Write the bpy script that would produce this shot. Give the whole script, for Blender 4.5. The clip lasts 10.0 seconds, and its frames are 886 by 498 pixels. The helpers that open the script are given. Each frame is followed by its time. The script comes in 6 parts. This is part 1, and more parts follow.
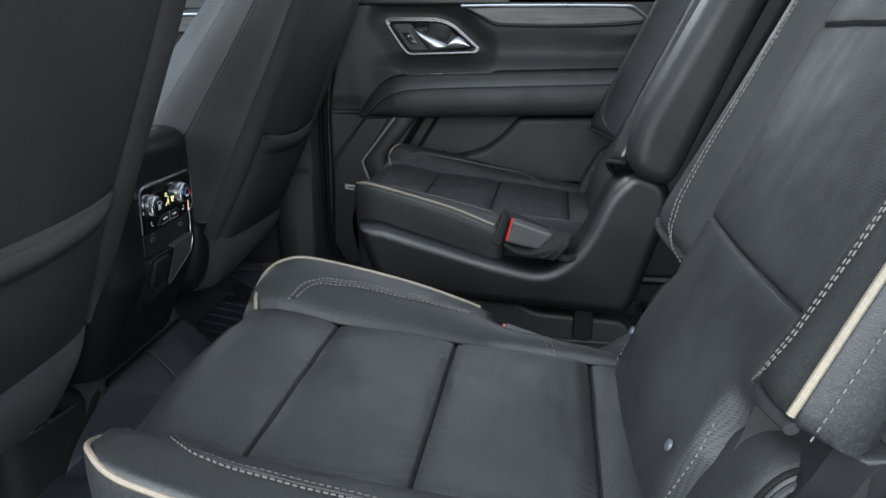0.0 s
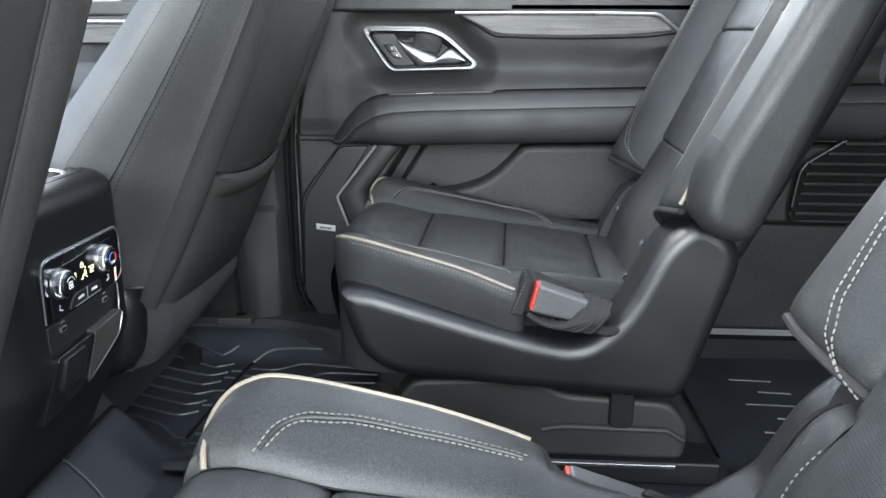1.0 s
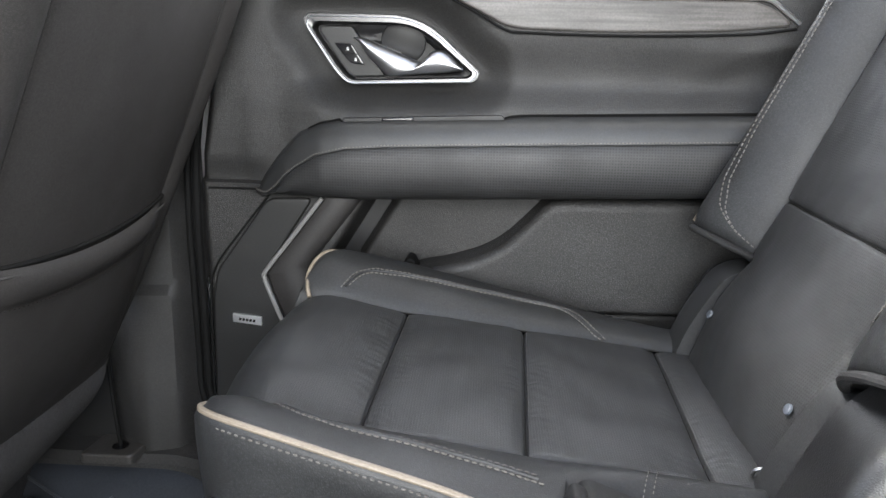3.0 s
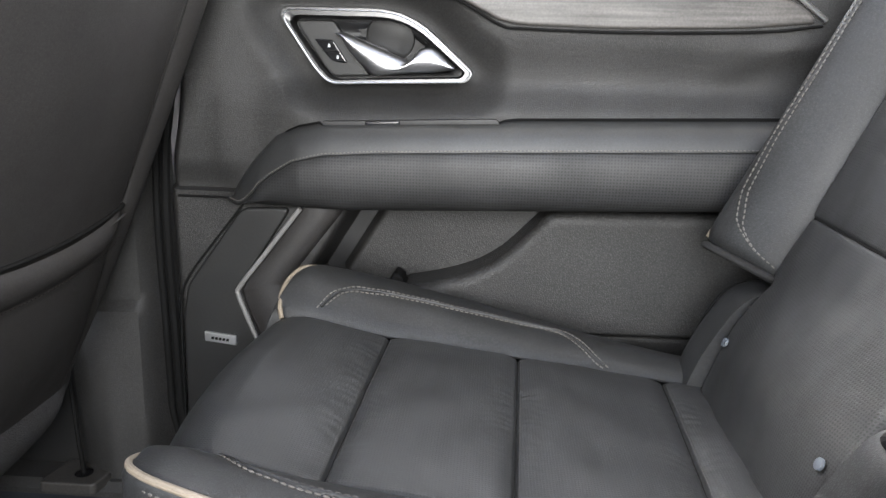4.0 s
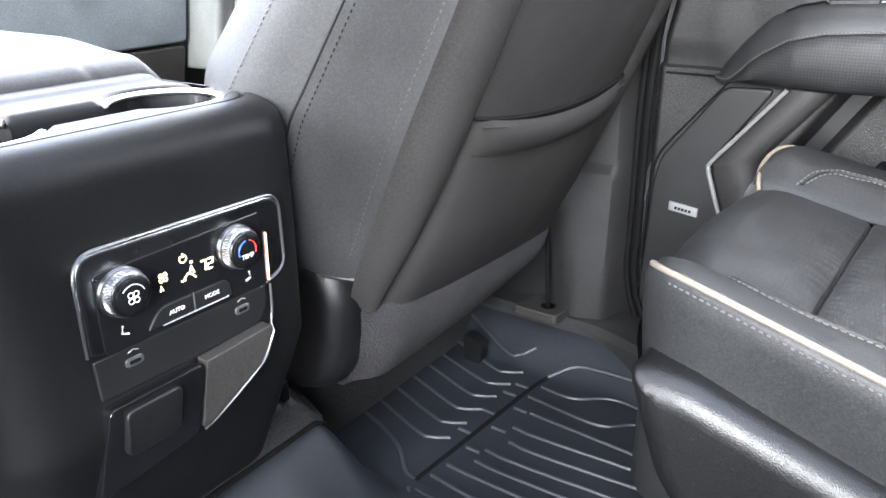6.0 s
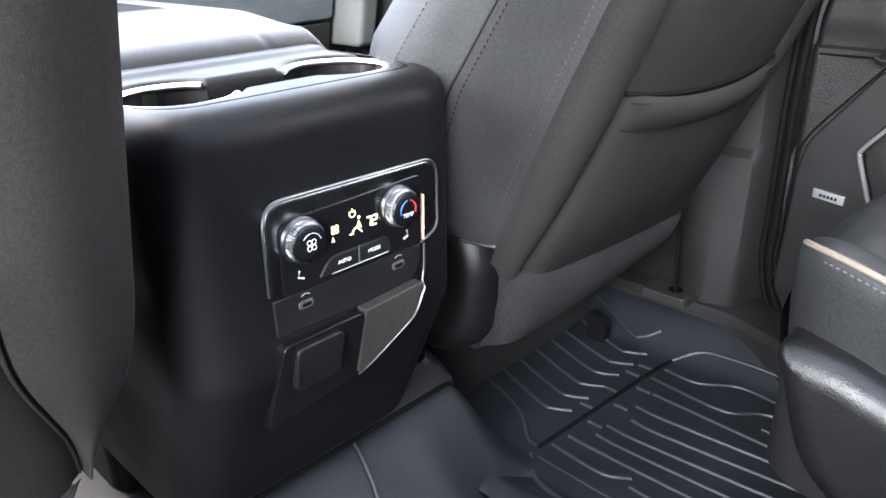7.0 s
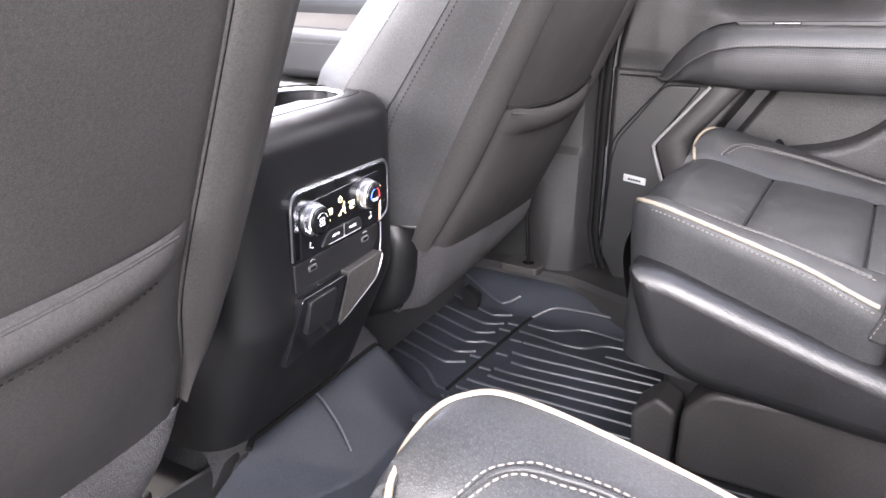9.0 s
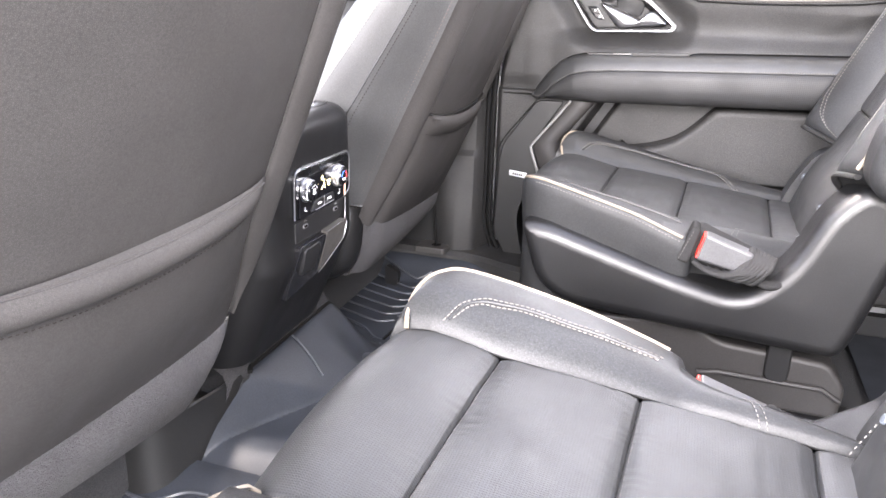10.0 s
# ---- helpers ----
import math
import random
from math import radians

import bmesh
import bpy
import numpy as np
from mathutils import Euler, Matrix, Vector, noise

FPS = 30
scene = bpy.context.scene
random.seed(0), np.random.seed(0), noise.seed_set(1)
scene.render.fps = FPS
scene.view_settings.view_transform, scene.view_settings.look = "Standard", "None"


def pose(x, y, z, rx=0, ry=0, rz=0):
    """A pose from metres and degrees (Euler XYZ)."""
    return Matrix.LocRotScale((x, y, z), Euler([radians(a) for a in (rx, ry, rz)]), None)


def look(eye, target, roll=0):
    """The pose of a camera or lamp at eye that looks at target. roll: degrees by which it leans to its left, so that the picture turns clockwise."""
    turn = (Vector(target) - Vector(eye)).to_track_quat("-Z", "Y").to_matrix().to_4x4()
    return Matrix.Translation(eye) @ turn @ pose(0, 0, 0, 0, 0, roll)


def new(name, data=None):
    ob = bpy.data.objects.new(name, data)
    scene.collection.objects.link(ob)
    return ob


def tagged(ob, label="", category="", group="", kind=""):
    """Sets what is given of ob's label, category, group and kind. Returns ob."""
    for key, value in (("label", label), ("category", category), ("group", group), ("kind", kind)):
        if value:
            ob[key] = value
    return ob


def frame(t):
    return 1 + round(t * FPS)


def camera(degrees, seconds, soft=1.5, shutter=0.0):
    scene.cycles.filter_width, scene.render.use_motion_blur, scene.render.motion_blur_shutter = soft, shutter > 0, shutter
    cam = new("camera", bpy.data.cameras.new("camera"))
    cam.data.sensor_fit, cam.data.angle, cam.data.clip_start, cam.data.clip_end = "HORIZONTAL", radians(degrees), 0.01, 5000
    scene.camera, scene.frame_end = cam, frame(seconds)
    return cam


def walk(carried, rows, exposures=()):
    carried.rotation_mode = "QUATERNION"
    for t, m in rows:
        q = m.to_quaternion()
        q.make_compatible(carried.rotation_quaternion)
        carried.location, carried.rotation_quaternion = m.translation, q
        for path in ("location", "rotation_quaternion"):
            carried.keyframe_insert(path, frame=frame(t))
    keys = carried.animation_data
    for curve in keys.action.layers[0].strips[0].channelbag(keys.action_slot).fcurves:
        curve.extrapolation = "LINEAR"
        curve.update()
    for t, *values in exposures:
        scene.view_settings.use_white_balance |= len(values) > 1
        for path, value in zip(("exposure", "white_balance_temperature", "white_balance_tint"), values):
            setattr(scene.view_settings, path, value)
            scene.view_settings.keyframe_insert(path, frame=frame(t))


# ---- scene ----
cam = camera(61.7, 10.0)
METRES, EYE, TILT, LEAN, TURN = 1.75, 0.68, -17.5, 0.0, 6.4
ROWS = [
    (0.0, 0.0, 0.0, 0.0, 0.0, 0.0, -0.0),
    (0.5, -0.019, 0.0903, 0.0318, -1.86, 0.33, 0.51),
    (1.0, -0.0358, 0.162, 0.0507, -3.04, 0.62, 0.7),
    (1.5, -0.0349, 0.2503, 0.0788, -3.01, 0.91, 0.65),
    (2.0, -0.0238, 0.3418, 0.097, -3.16, 1.23, 0.45),
    (2.5, -0.0153, 0.4115, 0.1109, -3.22, 1.8, 0.11),
    (4.0, 0.0075, 0.5087, 0.1348, -2.73, 2.08, -0.42),
    (4.5, 0.0089, 0.504, 0.1341, 1.55, 1.06, -1.37),
    (5.0, 0.001, 0.4871, 0.126, 9.53, -1.18, -3.37),
    (5.5, -0.0141, 0.4678, 0.1158, 19.78, -3.56, -5.63),
    (6.0, -0.0264, 0.45, 0.0997, 27.73, -6.69, -7.63),
    (7.5, -0.0344, 0.4233, 0.0893, 37.51, -9.25, -9.68),
    (8.0, -0.0368, 0.4179, 0.0882, 35.54, -8.77, -9.27),
    (8.5, -0.0392, 0.3643, 0.0811, 28.99, -7.2, -8.02),
    (9.0, -0.0332, 0.2741, 0.069, 21.28, -5.6, -6.55),
    (9.5, -0.0292, 0.174, 0.0529, 15.84, -4.09, -5.58),
    (10.0, -0.0236, 0.0783, 0.0269, 11.56, -2.69, -4.84),
]
walk(cam, [(t, pose(0, 0, EYE, TILT, LEAN, TURN) @ pose(METRES * x, METRES * y, METRES * z, 90 + pitch, roll, yaw)) for t, x, y, z, yaw, pitch, roll in ROWS],
     [(0, 1.22, 6020, 4), (0.5, 2.42, 6080, 4), (1, 2.60, 6150, 5), (2.5, 2.70, 6420, 9), (4.5, 2.90, 6640, 11), (5, 3.50, 6600, 13), (5.5, 3.75, 6450, 12), (6.5, 3.38, 6300, 11), (7.5, 3.05, 6300, 11), (8.2, 3.08, 6400, 16), (9, 3.78, 6680, 19), (10, 3.95, 6750, 18)])

# ---- light ----
world = bpy.data.worlds.new("world")
scene.world = world
world.use_nodes = True
wn = world.node_tree.nodes
sky = wn.new("ShaderNodeTexSky")
sky.sky_type = "NISHITA"
sky.sun_disc = False
sky.sun_elevation, sky.sun_rotation = radians(57), radians(-96)
world.node_tree.links.new(sky.outputs[0], wn["Background"].inputs[0])
wn["Background"].inputs[1].default_value = 0.15
sun = new("sun", bpy.data.lights.new("sun", "SUN"))
sun.data.energy, sun.data.angle, sun.data.color = 0.8, radians(10), (1.0, 0.95, 0.88)
sun.matrix_world = look((-2, 0.8, 3.48), (0, 1.05, 0.4))


def opening(name, at, to, wide, high, watts, colour=(1.0, 0.985, 0.96)):
    """Daylight through one of the car's openings."""
    lamp = new(name, bpy.data.lights.new(name, "AREA"))
    lamp.data.shape, lamp.data.size, lamp.data.size_y = "RECTANGLE", wide, high
    lamp.data.energy, lamp.data.color = watts, colour
    lamp.matrix_world = look(at, to)
    return lamp


opening("daylight_open_door", (-0.15, -0.50, 0.98), (-0.02, 1.20, 0.50), 2.8, 1.0, 43)
# added lamp under the unseen roof, brightens the cushion tops
opening("daylight_added_sunroof", (-0.10, 1.065, 1.252), (-0.10, 1.066, 0.30), 1.00, 0.70, 0.70)
opening("daylight_far_window", (0.03, 1.855, 0.93), (0.03, 1.0, 0.50), 0.90, 0.38, 1.56)
opening("daylight_front_window", (-1.10, 1.855, 0.93), (-1.0, 0.9, 0.70), 0.85, 0.38, 1.8)
opening("daylight_driver_window", (-1.02, 0.25, 1.00), (-0.75, 1.2, 0.50), 0.95, 0.50, 3)
opening("daylight_windscreen", (-1.45, 1.07, 1.02), (-0.60, 1.07, 0.55), 1.30, 0.62, 1.8)


# ---- materials ----
def material(name, colour, rough=0.5, metal=0.0, grain=0.0, grain_size=0.0015, spread=0.12, blotch=0.25, gloss_spread=0.12,
             dots=None, fuzz=0.0, coat=0.0, spec=0.5, wood=False):
    """colour: base colour; grain: depth of the fine relief; dots: (spacing, axes) of a punched pattern; fuzz: carpet pile."""
    m = bpy.data.materials.new(name)
    m.use_nodes = True
    nt = m.node_tree
    n, l = nt.nodes, nt.links
    b = n["Principled BSDF"]
    b.inputs["Roughness"].default_value = rough
    b.inputs["Metallic"].default_value = metal
    b.inputs["Specular IOR Level"].default_value = spec
    b.inputs["Coat Weight"].default_value = coat
    co = n.new("ShaderNodeTexCoord").outputs["Object"]

    def noise_tex(scale, detail=4.0, vec=co):
        t = n.new("ShaderNodeTexNoise")
        t.inputs["Scale"].default_value, t.inputs["Detail"].default_value = scale, detail
        l.new(vec, t.inputs["Vector"])
        return t.outputs["Fac"]

    def remap(v, a, c, lo=0.3, hi=0.7):
        r = n.new("ShaderNodeMapRange")
        r.inputs[1].default_value, r.inputs[2].default_value, r.inputs[3].default_value, r.inputs[4].default_value = lo, hi, a, c
        l.new(v, r.inputs[0])
        return r.outputs[0]

    def maths(op, x, y):
        r = n.new("ShaderNodeMath")
        r.operation = op
        for k, q in enumerate((x, y)):
            if isinstance(q, (int, float)):
                r.inputs[k].default_value = q
            else:
                l.new(q, r.inputs[k])
        return r.outputs[0]

    big = remap(noise_tex(9.0, 5.0), 1 - blotch, 1 + blotch)
    fine = remap(noise_tex(420.0, 3.0), 1 - spread * 1.6, 1 + spread * 1.6)
    value = maths("MULTIPLY", big, fine)
    height = None
    if grain:
        v = n.new("ShaderNodeTexVoronoi")
        v.feature = "DISTANCE_TO_EDGE"
        v.inputs["Scale"].default_value = 1 / grain_size
        l.new(co, v.inputs["Vector"])
        height = maths("MINIMUM", v.outputs["Distance"], 0.35)
        # valleys darkened in the colour: pore dirt and shade between the grains
        value = maths("MULTIPLY", value, remap(v.outputs["Distance"], 1 - 0.5 * min(1, grain), 1 + 0.35 * min(1, grain), 0.0, 0.40))
        height = maths("ADD", height, maths("MULTIPLY", noise_tex(90.0, 4.0), 0.5))
    if fuzz:
        height = maths("ADD", noise_tex(700.0, 6.0), maths("MULTIPLY", noise_tex(180.0, 3.0), 0.7))
        value = maths("MULTIPLY", value, remap(noise_tex(500.0, 5.0), 0.55, 1.5))
    if dots:
        size, axes = dots
        sep, com = n.new("ShaderNodeSeparateXYZ"), n.new("ShaderNodeCombineXYZ")
        l.new(co, sep.inputs[0])
        l.new(sep.outputs[axes[0]], com.inputs[0])
        l.new(sep.outputs[axes[1]], com.inputs[1])
        v = n.new("ShaderNodeTexVoronoi")
        v.voronoi_dimensions = "2D"
        v.inputs["Scale"].default_value, v.inputs["Randomness"].default_value = 1 / size, 0.0
        l.new(com.outputs[0], v.inputs["Vector"])
        hole = remap(v.outputs["Distance"], 0.35, 1.0, 0.20, 0.36)
        value = maths("MULTIPLY", value, hole)
        height = maths("ADD", height, maths("MULTIPLY", hole, 0.8)) if height else hole
    if wood:
        mp = n.new("ShaderNodeMapping")
        mp.inputs["Scale"].default_value = (6, 60, 130)
        l.new(co, mp.inputs["Vector"])
        g = noise_tex(1.0, 8.0, mp.outputs[0])
        value = maths("MULTIPLY", value, remap(g, 0.35, 1.7))
        height = g
    mix = n.new("ShaderNodeVectorMath")
    mix.operation = "SCALE"
    mix.inputs[0].default_value = colour
    l.new(value, mix.inputs["Scale"])
    l.new(mix.outputs[0], b.inputs["Base Color"])
    l.new(maths("MULTIPLY", remap(noise_tex(14.0, 6.0), 1 - gloss_spread, 1 + gloss_spread), rough), b.inputs["Roughness"])
    if height is not None:
        bump = n.new("ShaderNodeBump")
        bump.inputs["Strength"].default_value = grain or fuzz or 0.3
        bump.inputs["Distance"].default_value = (0.0004 if grain < 0.75 else 0.0008) if not fuzz else 0.0025
        l.new(height, bump.inputs["Height"])
        l.new(bump.outputs[0], b.inputs["Normal"])
    if fuzz:
        b.inputs["Sheen Weight"].default_value = 0.05
        b.inputs["Sheen Roughness"].default_value = 0.6
    return m


def glow(name, colour, strength):
    m = bpy.data.materials.new(name)
    m.use_nodes = True
    b = m.node_tree.nodes["Principled BSDF"]
    b.inputs["Base Color"].default_value = (*colour, 1)
    b.inputs["Emission Color"].default_value = (*colour, 1)
    b.inputs["Emission Strength"].default_value = strength
    return m


BRIGHT = material("bright_satin_metal", (0.42, 0.42, 0.43), 0.36, metal=1.0, spread=0.03, blotch=0.04)
LEATHER = material("black_leather", (0.024, 0.0245, 0.025), 0.50, grain=0.32, grain_size=0.0018, spec=0.5)
LEATHER_FRONT = material("front_seat_leather", (0.031, 0.0315, 0.032), 0.50, grain=0.5, grain_size=0.0020, spec=0.45)
LEATHER_PERF = material("perforated_leather", (0.020, 0.0207, 0.0213), 0.50, grain=0.35, grain_size=0.0018, dots=(0.0024, (0, 1)), spec=0.36)
LEATHER_PERF_BACK = material("perforated_back_leather", (0.0220, 0.0225, 0.0230), 0.52, grain=0.35, grain_size=0.0018, dots=(0.0024, (1, 2)), spec=0.30)
LEATHER_SEAT = material("seat_leather", (0.0175, 0.018, 0.0185), 0.50, grain=0.6, grain_size=0.0020, spec=0.30, spread=0.18)
LEATHER_PERF_DOOR = material("perforated_door_leather", (0.024, 0.024, 0.0245), 0.52, grain=0.3, grain_size=0.0016, dots=(0.0036, (0, 2)), spec=0.3)
CLOTH_BACK = material("seatback_vinyl", (0.034, 0.0322, 0.0314), 0.60, grain=0.5, grain_size=0.0013, spec=0.14, spread=0.10, blotch=0.10)
PIPING = material("cream_piping", (0.150, 0.124, 0.093), 0.55, spread=0.08, blotch=0.15)
THREAD = material("pale_thread", (0.100, 0.094, 0.087), 0.75, blotch=0.1, spec=0.2)
THREAD_DARK = material("grey_thread", (0.085, 0.080, 0.076), 0.75, blotch=0.1, spec=0.2)
THREAD_PINK = material("dusty_pink_thread", (0.085, 0.066, 0.061), 0.75, blotch=0.1, spec=0.2)
THREAD_BROWN = material("brown_thread", (0.012, 0.010, 0.009), 0.85, blotch=0.1, spec=0.1)
PLASTIC = material("grained_plastic", (0.0068, 0.0068, 0.0071), 0.40, grain=0.7, grain_size=0.0019, spec=0.5, spread=0.15)
PLASTIC_SOFT = material("soft_touch_plastic", (0.012, 0.012, 0.012), 0.46, grain=0.4, grain_size=0.0014, spec=0.4)
PLASTIC_DOOR = material("grained_door_plastic", (0.024, 0.0235, 0.023), 0.50, grain=0.8, grain_size=0.0018, spec=0.34, spread=0.16)
PLASTIC_POCKET = material("coarse_pocket_plastic", (0.023, 0.0225, 0.022), 0.52, grain=1.0, grain_size=0.0026, spec=0.32, spread=0.30)
PLASTIC_GRAB = material("grab_plastic", (0.026, 0.0245, 0.024), 0.52, grain=0.6, grain_size=0.0016, spec=0.34)
PLASTIC_FLAT = material("matt_plastic", (0.006, 0.006, 0.0065), 0.5, grain=0.2, grain_size=0.001, spec=0.4)
PLASTIC_GREY = material("grey_trim_plastic", (0.030, 0.028, 0.026), 0.55, grain=0.5, grain_size=0.0016, spread=0.25)
GLOSS = material("gloss_black", (0.006, 0.006, 0.007), 0.12, spread=0.02, blotch=0.05, gloss_spread=0.3)
CHROME = material("chrome", (0.88, 0.88, 0.89), 0.34, metal=1.0, spread=0.02, blotch=0.03, gloss_spread=0.3)
SILVER = material("silver_trim", (0.15, 0.148, 0.145), 0.35, spread=0.05, blotch=0.08, spec=0.6)
SATIN = material("satin_chrome", (0.34, 0.34, 0.35), 0.36, metal=1.0, spread=0.03, blotch=0.06)
DARK_CHROME = material("dark_chrome", (0.20, 0.205, 0.215), 0.26, metal=1.0, spread=0.03, blotch=0.05)
CONSOLE = material("console_plastic", (0.0055, 0.0055, 0.0058), 0.46, grain=0.35, grain_size=0.0014, spec=0.22)
STEEL_DARK = material("worn_steel", (0.16, 0.16, 0.165), 0.45, metal=1.0)
STEEL = material("steel", (0.35, 0.35, 0.36), 0.35, metal=1.0)
WOOD = material("grey_ash_wood", (0.060, 0.056, 0.053), 0.46, wood=True, blotch=0.15, spec=0.35)
CARPET = material("black_carpet", (0.018, 0.0185, 0.020), 0.95, fuzz=0.9, spec=0.1)
HEM = material("grey_carpet_hem", (0.034, 0.033, 0.0345), 0.95, fuzz=1.0, spec=0.1)
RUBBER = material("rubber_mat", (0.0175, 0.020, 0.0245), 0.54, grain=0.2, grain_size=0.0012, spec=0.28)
# paler than the mat: the light the ribs catch is in the colour
RIB = material("lit_rubber_rib", (0.036, 0.039, 0.045), 0.45, grain=0.2, grain_size=0.0012)
SEAL = material("rubber_seal", (0.004, 0.004, 0.004), 0.8, spec=0.15)
FABRIC = material("webbing", (0.017, 0.0168, 0.0168), 0.8, grain=0.6, grain_size=0.0012, spec=0.2)
RED = material("red_plastic", (0.55, 0.03, 0.02), 0.4, blotch=0.05)
GREY_PLASTIC = material("buckle_plastic", (0.050, 0.050, 0.052), 0.42, grain=0.3, grain_size=0.001)
HEADLINER = material("headliner_cloth", (0.34, 0.33, 0.31), 0.95, fuzz=0.3)
# daylight on the dash's face is put into this blue-grey
DASH_PANEL = material("lit_dash_plastic", (0.16, 0.18, 0.19), 0.45, grain=0.5, grain_size=0.0018, spread=0.12)
# end cap's pale tone is strong light put into its colour
LIT_TRIM = material("lit_end_trim", (0.15, 0.155, 0.145), 0.5, grain=0.3, grain_size=0.0016, spread=0.08)
BLUE_GREY = material("button_plastic", (0.06, 0.068, 0.08), 0.4)
ASPHALT = material("asphalt", (0.06, 0.06, 0.06), 0.9, fuzz=0.4)
PAINT = material("body_paint", (0.5, 0.5, 0.52), 0.3, coat=0.5, blotch=0.03, spread=0.02)
WALL = material("render_wall", (0.55, 0.47, 0.38), 0.9, blotch=0.15)
WHITE = material("white_print", (0.65, 0.65, 0.65), 0.6, blotch=0.05)
GREY_PRINT = material("grey_print", (0.20, 0.20, 0.20), 0.6, blotch=0.05)
BLUE = material("blue_print", (0.03, 0.12, 0.5), 0.5)
RED_PRINT = material("red_print", (0.5, 0.03, 0.03), 0.5)
GLYPH = glow("display_glow", (1.0, 0.86, 0.42), 0.22)
ORANGE = glow("ambient_light_strip", (1.0, 0.60, 0.42), 0.16)
HANDLE_FRAME = material("handle_frame_metal", (0.10, 0.10, 0.102), 0.33, metal=1.0, spread=0.03, blotch=0.06)
KNOB = material("knob_chrome", (0.40, 0.40, 0.41), 0.30, metal=1.0, spread=0.03, blotch=0.05)
REAR_PANE = material("opaque_rear_pane", (0.012, 0.013, 0.013), 0.06, spread=0.01, blotch=0.02)
GLASS = bpy.data.materials.new("window_glass")
GLASS.use_nodes = True
GLASS.node_tree.nodes["Principled BSDF"].inputs["Transmission Weight"].default_value = 1.0
GLASS.node_tree.nodes["Principled BSDF"].inputs["Roughness"].default_value = 0.0
GLASS.node_tree.nodes["Principled BSDF"].inputs["IOR"].default_value = 1.02


# ---- building blocks ----
def part(name, geo, mat, parent=None, label="", sharp=35, kind="", flat=False):
    """Links vertices and faces, or a bmesh, as one mesh object under a thing or part; the meshes keep the place's own coordinates."""
    plate = isinstance(geo, bmesh.types.BMesh)
    if plate:
        bm = geo
    else:
        me0 = bpy.data.meshes.new(name)
        me0.from_pydata([tuple(map(float, v)) for v in geo[0]], [], geo[1])
        bm = bmesh.new()
        bm.from_mesh(me0)
        bpy.data.meshes.remove(me0)
    bmesh.ops.recalc_face_normals(bm, faces=bm.faces)
    me = bpy.data.meshes.new(name)
    bm.to_mesh(me)
    bm.free()
    if not flat:
        me.shade_smooth()
        me.set_sharp_from_angle(angle=radians(sharp))
    me.materials.append(mat)
    ob = new(name, me)
    if plate and not flat:
        even_shade = ob.modifiers.new("even_shading", "WEIGHTED_NORMAL")      # keeps broad faces flat beside their rounded rims
        even_shade.keep_sharp = True
    if parent is not None:
        ob.parent = parent
        ob.matrix_parent_inverse = Matrix.Translation(-parent.location)
    return tagged(ob, label=label, kind=kind)


def thing(name, at, label, category, group=""):
    ob = new(name)
    ob.empty_display_size = 0.05
    ob.location = at
    return tagged(ob, label, category, group)


def merge(*geos):
    vs, fs = [], []
    for v, f in geos:
        k = len(vs)
        vs.extend(v)
        fs.extend([[i + k for i in face] for face in f])
    return vs, fs


def sheet(rows, ring=False, caps=False):
    """Quads between rows of points; ring closes each row on itself."""
    rows = [list(r) for r in rows]
    m = len(rows[0])
    vs = [p for r in rows for p in r]
    fs = []
    for a in range(len(rows) - 1):
        for b in range(m if ring else m - 1):
            c = (b + 1) % m
            fs.append([a * m + b, a * m + c, (a + 1) * m + c, (a + 1) * m + b])
    if caps:
        fs.append(list(range(m)))
        fs.append([(len(rows) - 1) * m + k for k in range(m)])
    return vs, fs


def curve(pts, n):
    """A smooth curve through points, sampled evenly by parameter."""
    p = np.array(pts, float)
    p = np.vstack([2 * p[0] - p[1], p, 2 * p[-1] - p[-2]])
    out = []
    for k in range(n):
        t = k / (n - 1) * (len(p) - 3)
        i = min(int(t), len(p) - 4)
        t -= i
        a, b, c, d = p[i:i + 4]
        out.append(0.5 * (2 * b + (c - a) * t + (2 * a - 5 * b + 4 * c - d) * t * t + (3 * b - a - 3 * c + d) * t ** 3))
    return np.array(out)


def even(pts, step):
    """Points at even steps along a polyline."""
    p = np.array(pts, float)
    d = np.r_[0, np.cumsum(np.linalg.norm(np.diff(p, axis=0), axis=1))]
    n = max(2, int(d[-1] / step) + 1)
    s = np.linspace(0, d[-1], n)
    return np.stack([np.interp(s, d, p[:, k]) for k in range(p.shape[1])], 1)


def lerp(x, xs, ys):
    return float(np.interp(x, xs, ys))


def ease(x, xs, ys):
    """Like lerp, with rounded joints."""
    w = 0.03 * (xs[-1] - xs[0])
    return sum(lerp(x + d * w, xs, ys) * k for d, k in ((-1, 0.15), (-0.5, 0.22), (0, 0.26), (0.5, 0.22), (1, 0.15)))


def smooth(a, b, x):
    t = min(1, max(0, (x - a) / (b - a)))
    return t * t * (3 - 2 * t)


def fillet(pts, r, seg=5):
    """A closed outline with rounded corners; r: one radius, or one for each corner."""
    out = []
    n = len(pts)
    for k in range(n):
        p, a, b = (np.array(pts[j % n], float) for j in (k, k - 1, k + 1))
        rad = r[k] if isinstance(r, (list, tuple)) else r
        da, db = a - p, b - p
        la, lb = np.linalg.norm(da), np.linalg.norm(db)
        cut = min(rad, la * 0.48, lb * 0.48)
        pa, pb = p + da / la * cut, p + db / lb * cut
        for j in range(seg + 1):
            t = j / seg
            out.append((1 - t) ** 2 * pa + 2 * t * (1 - t) * p + t * t * pb)
    return out


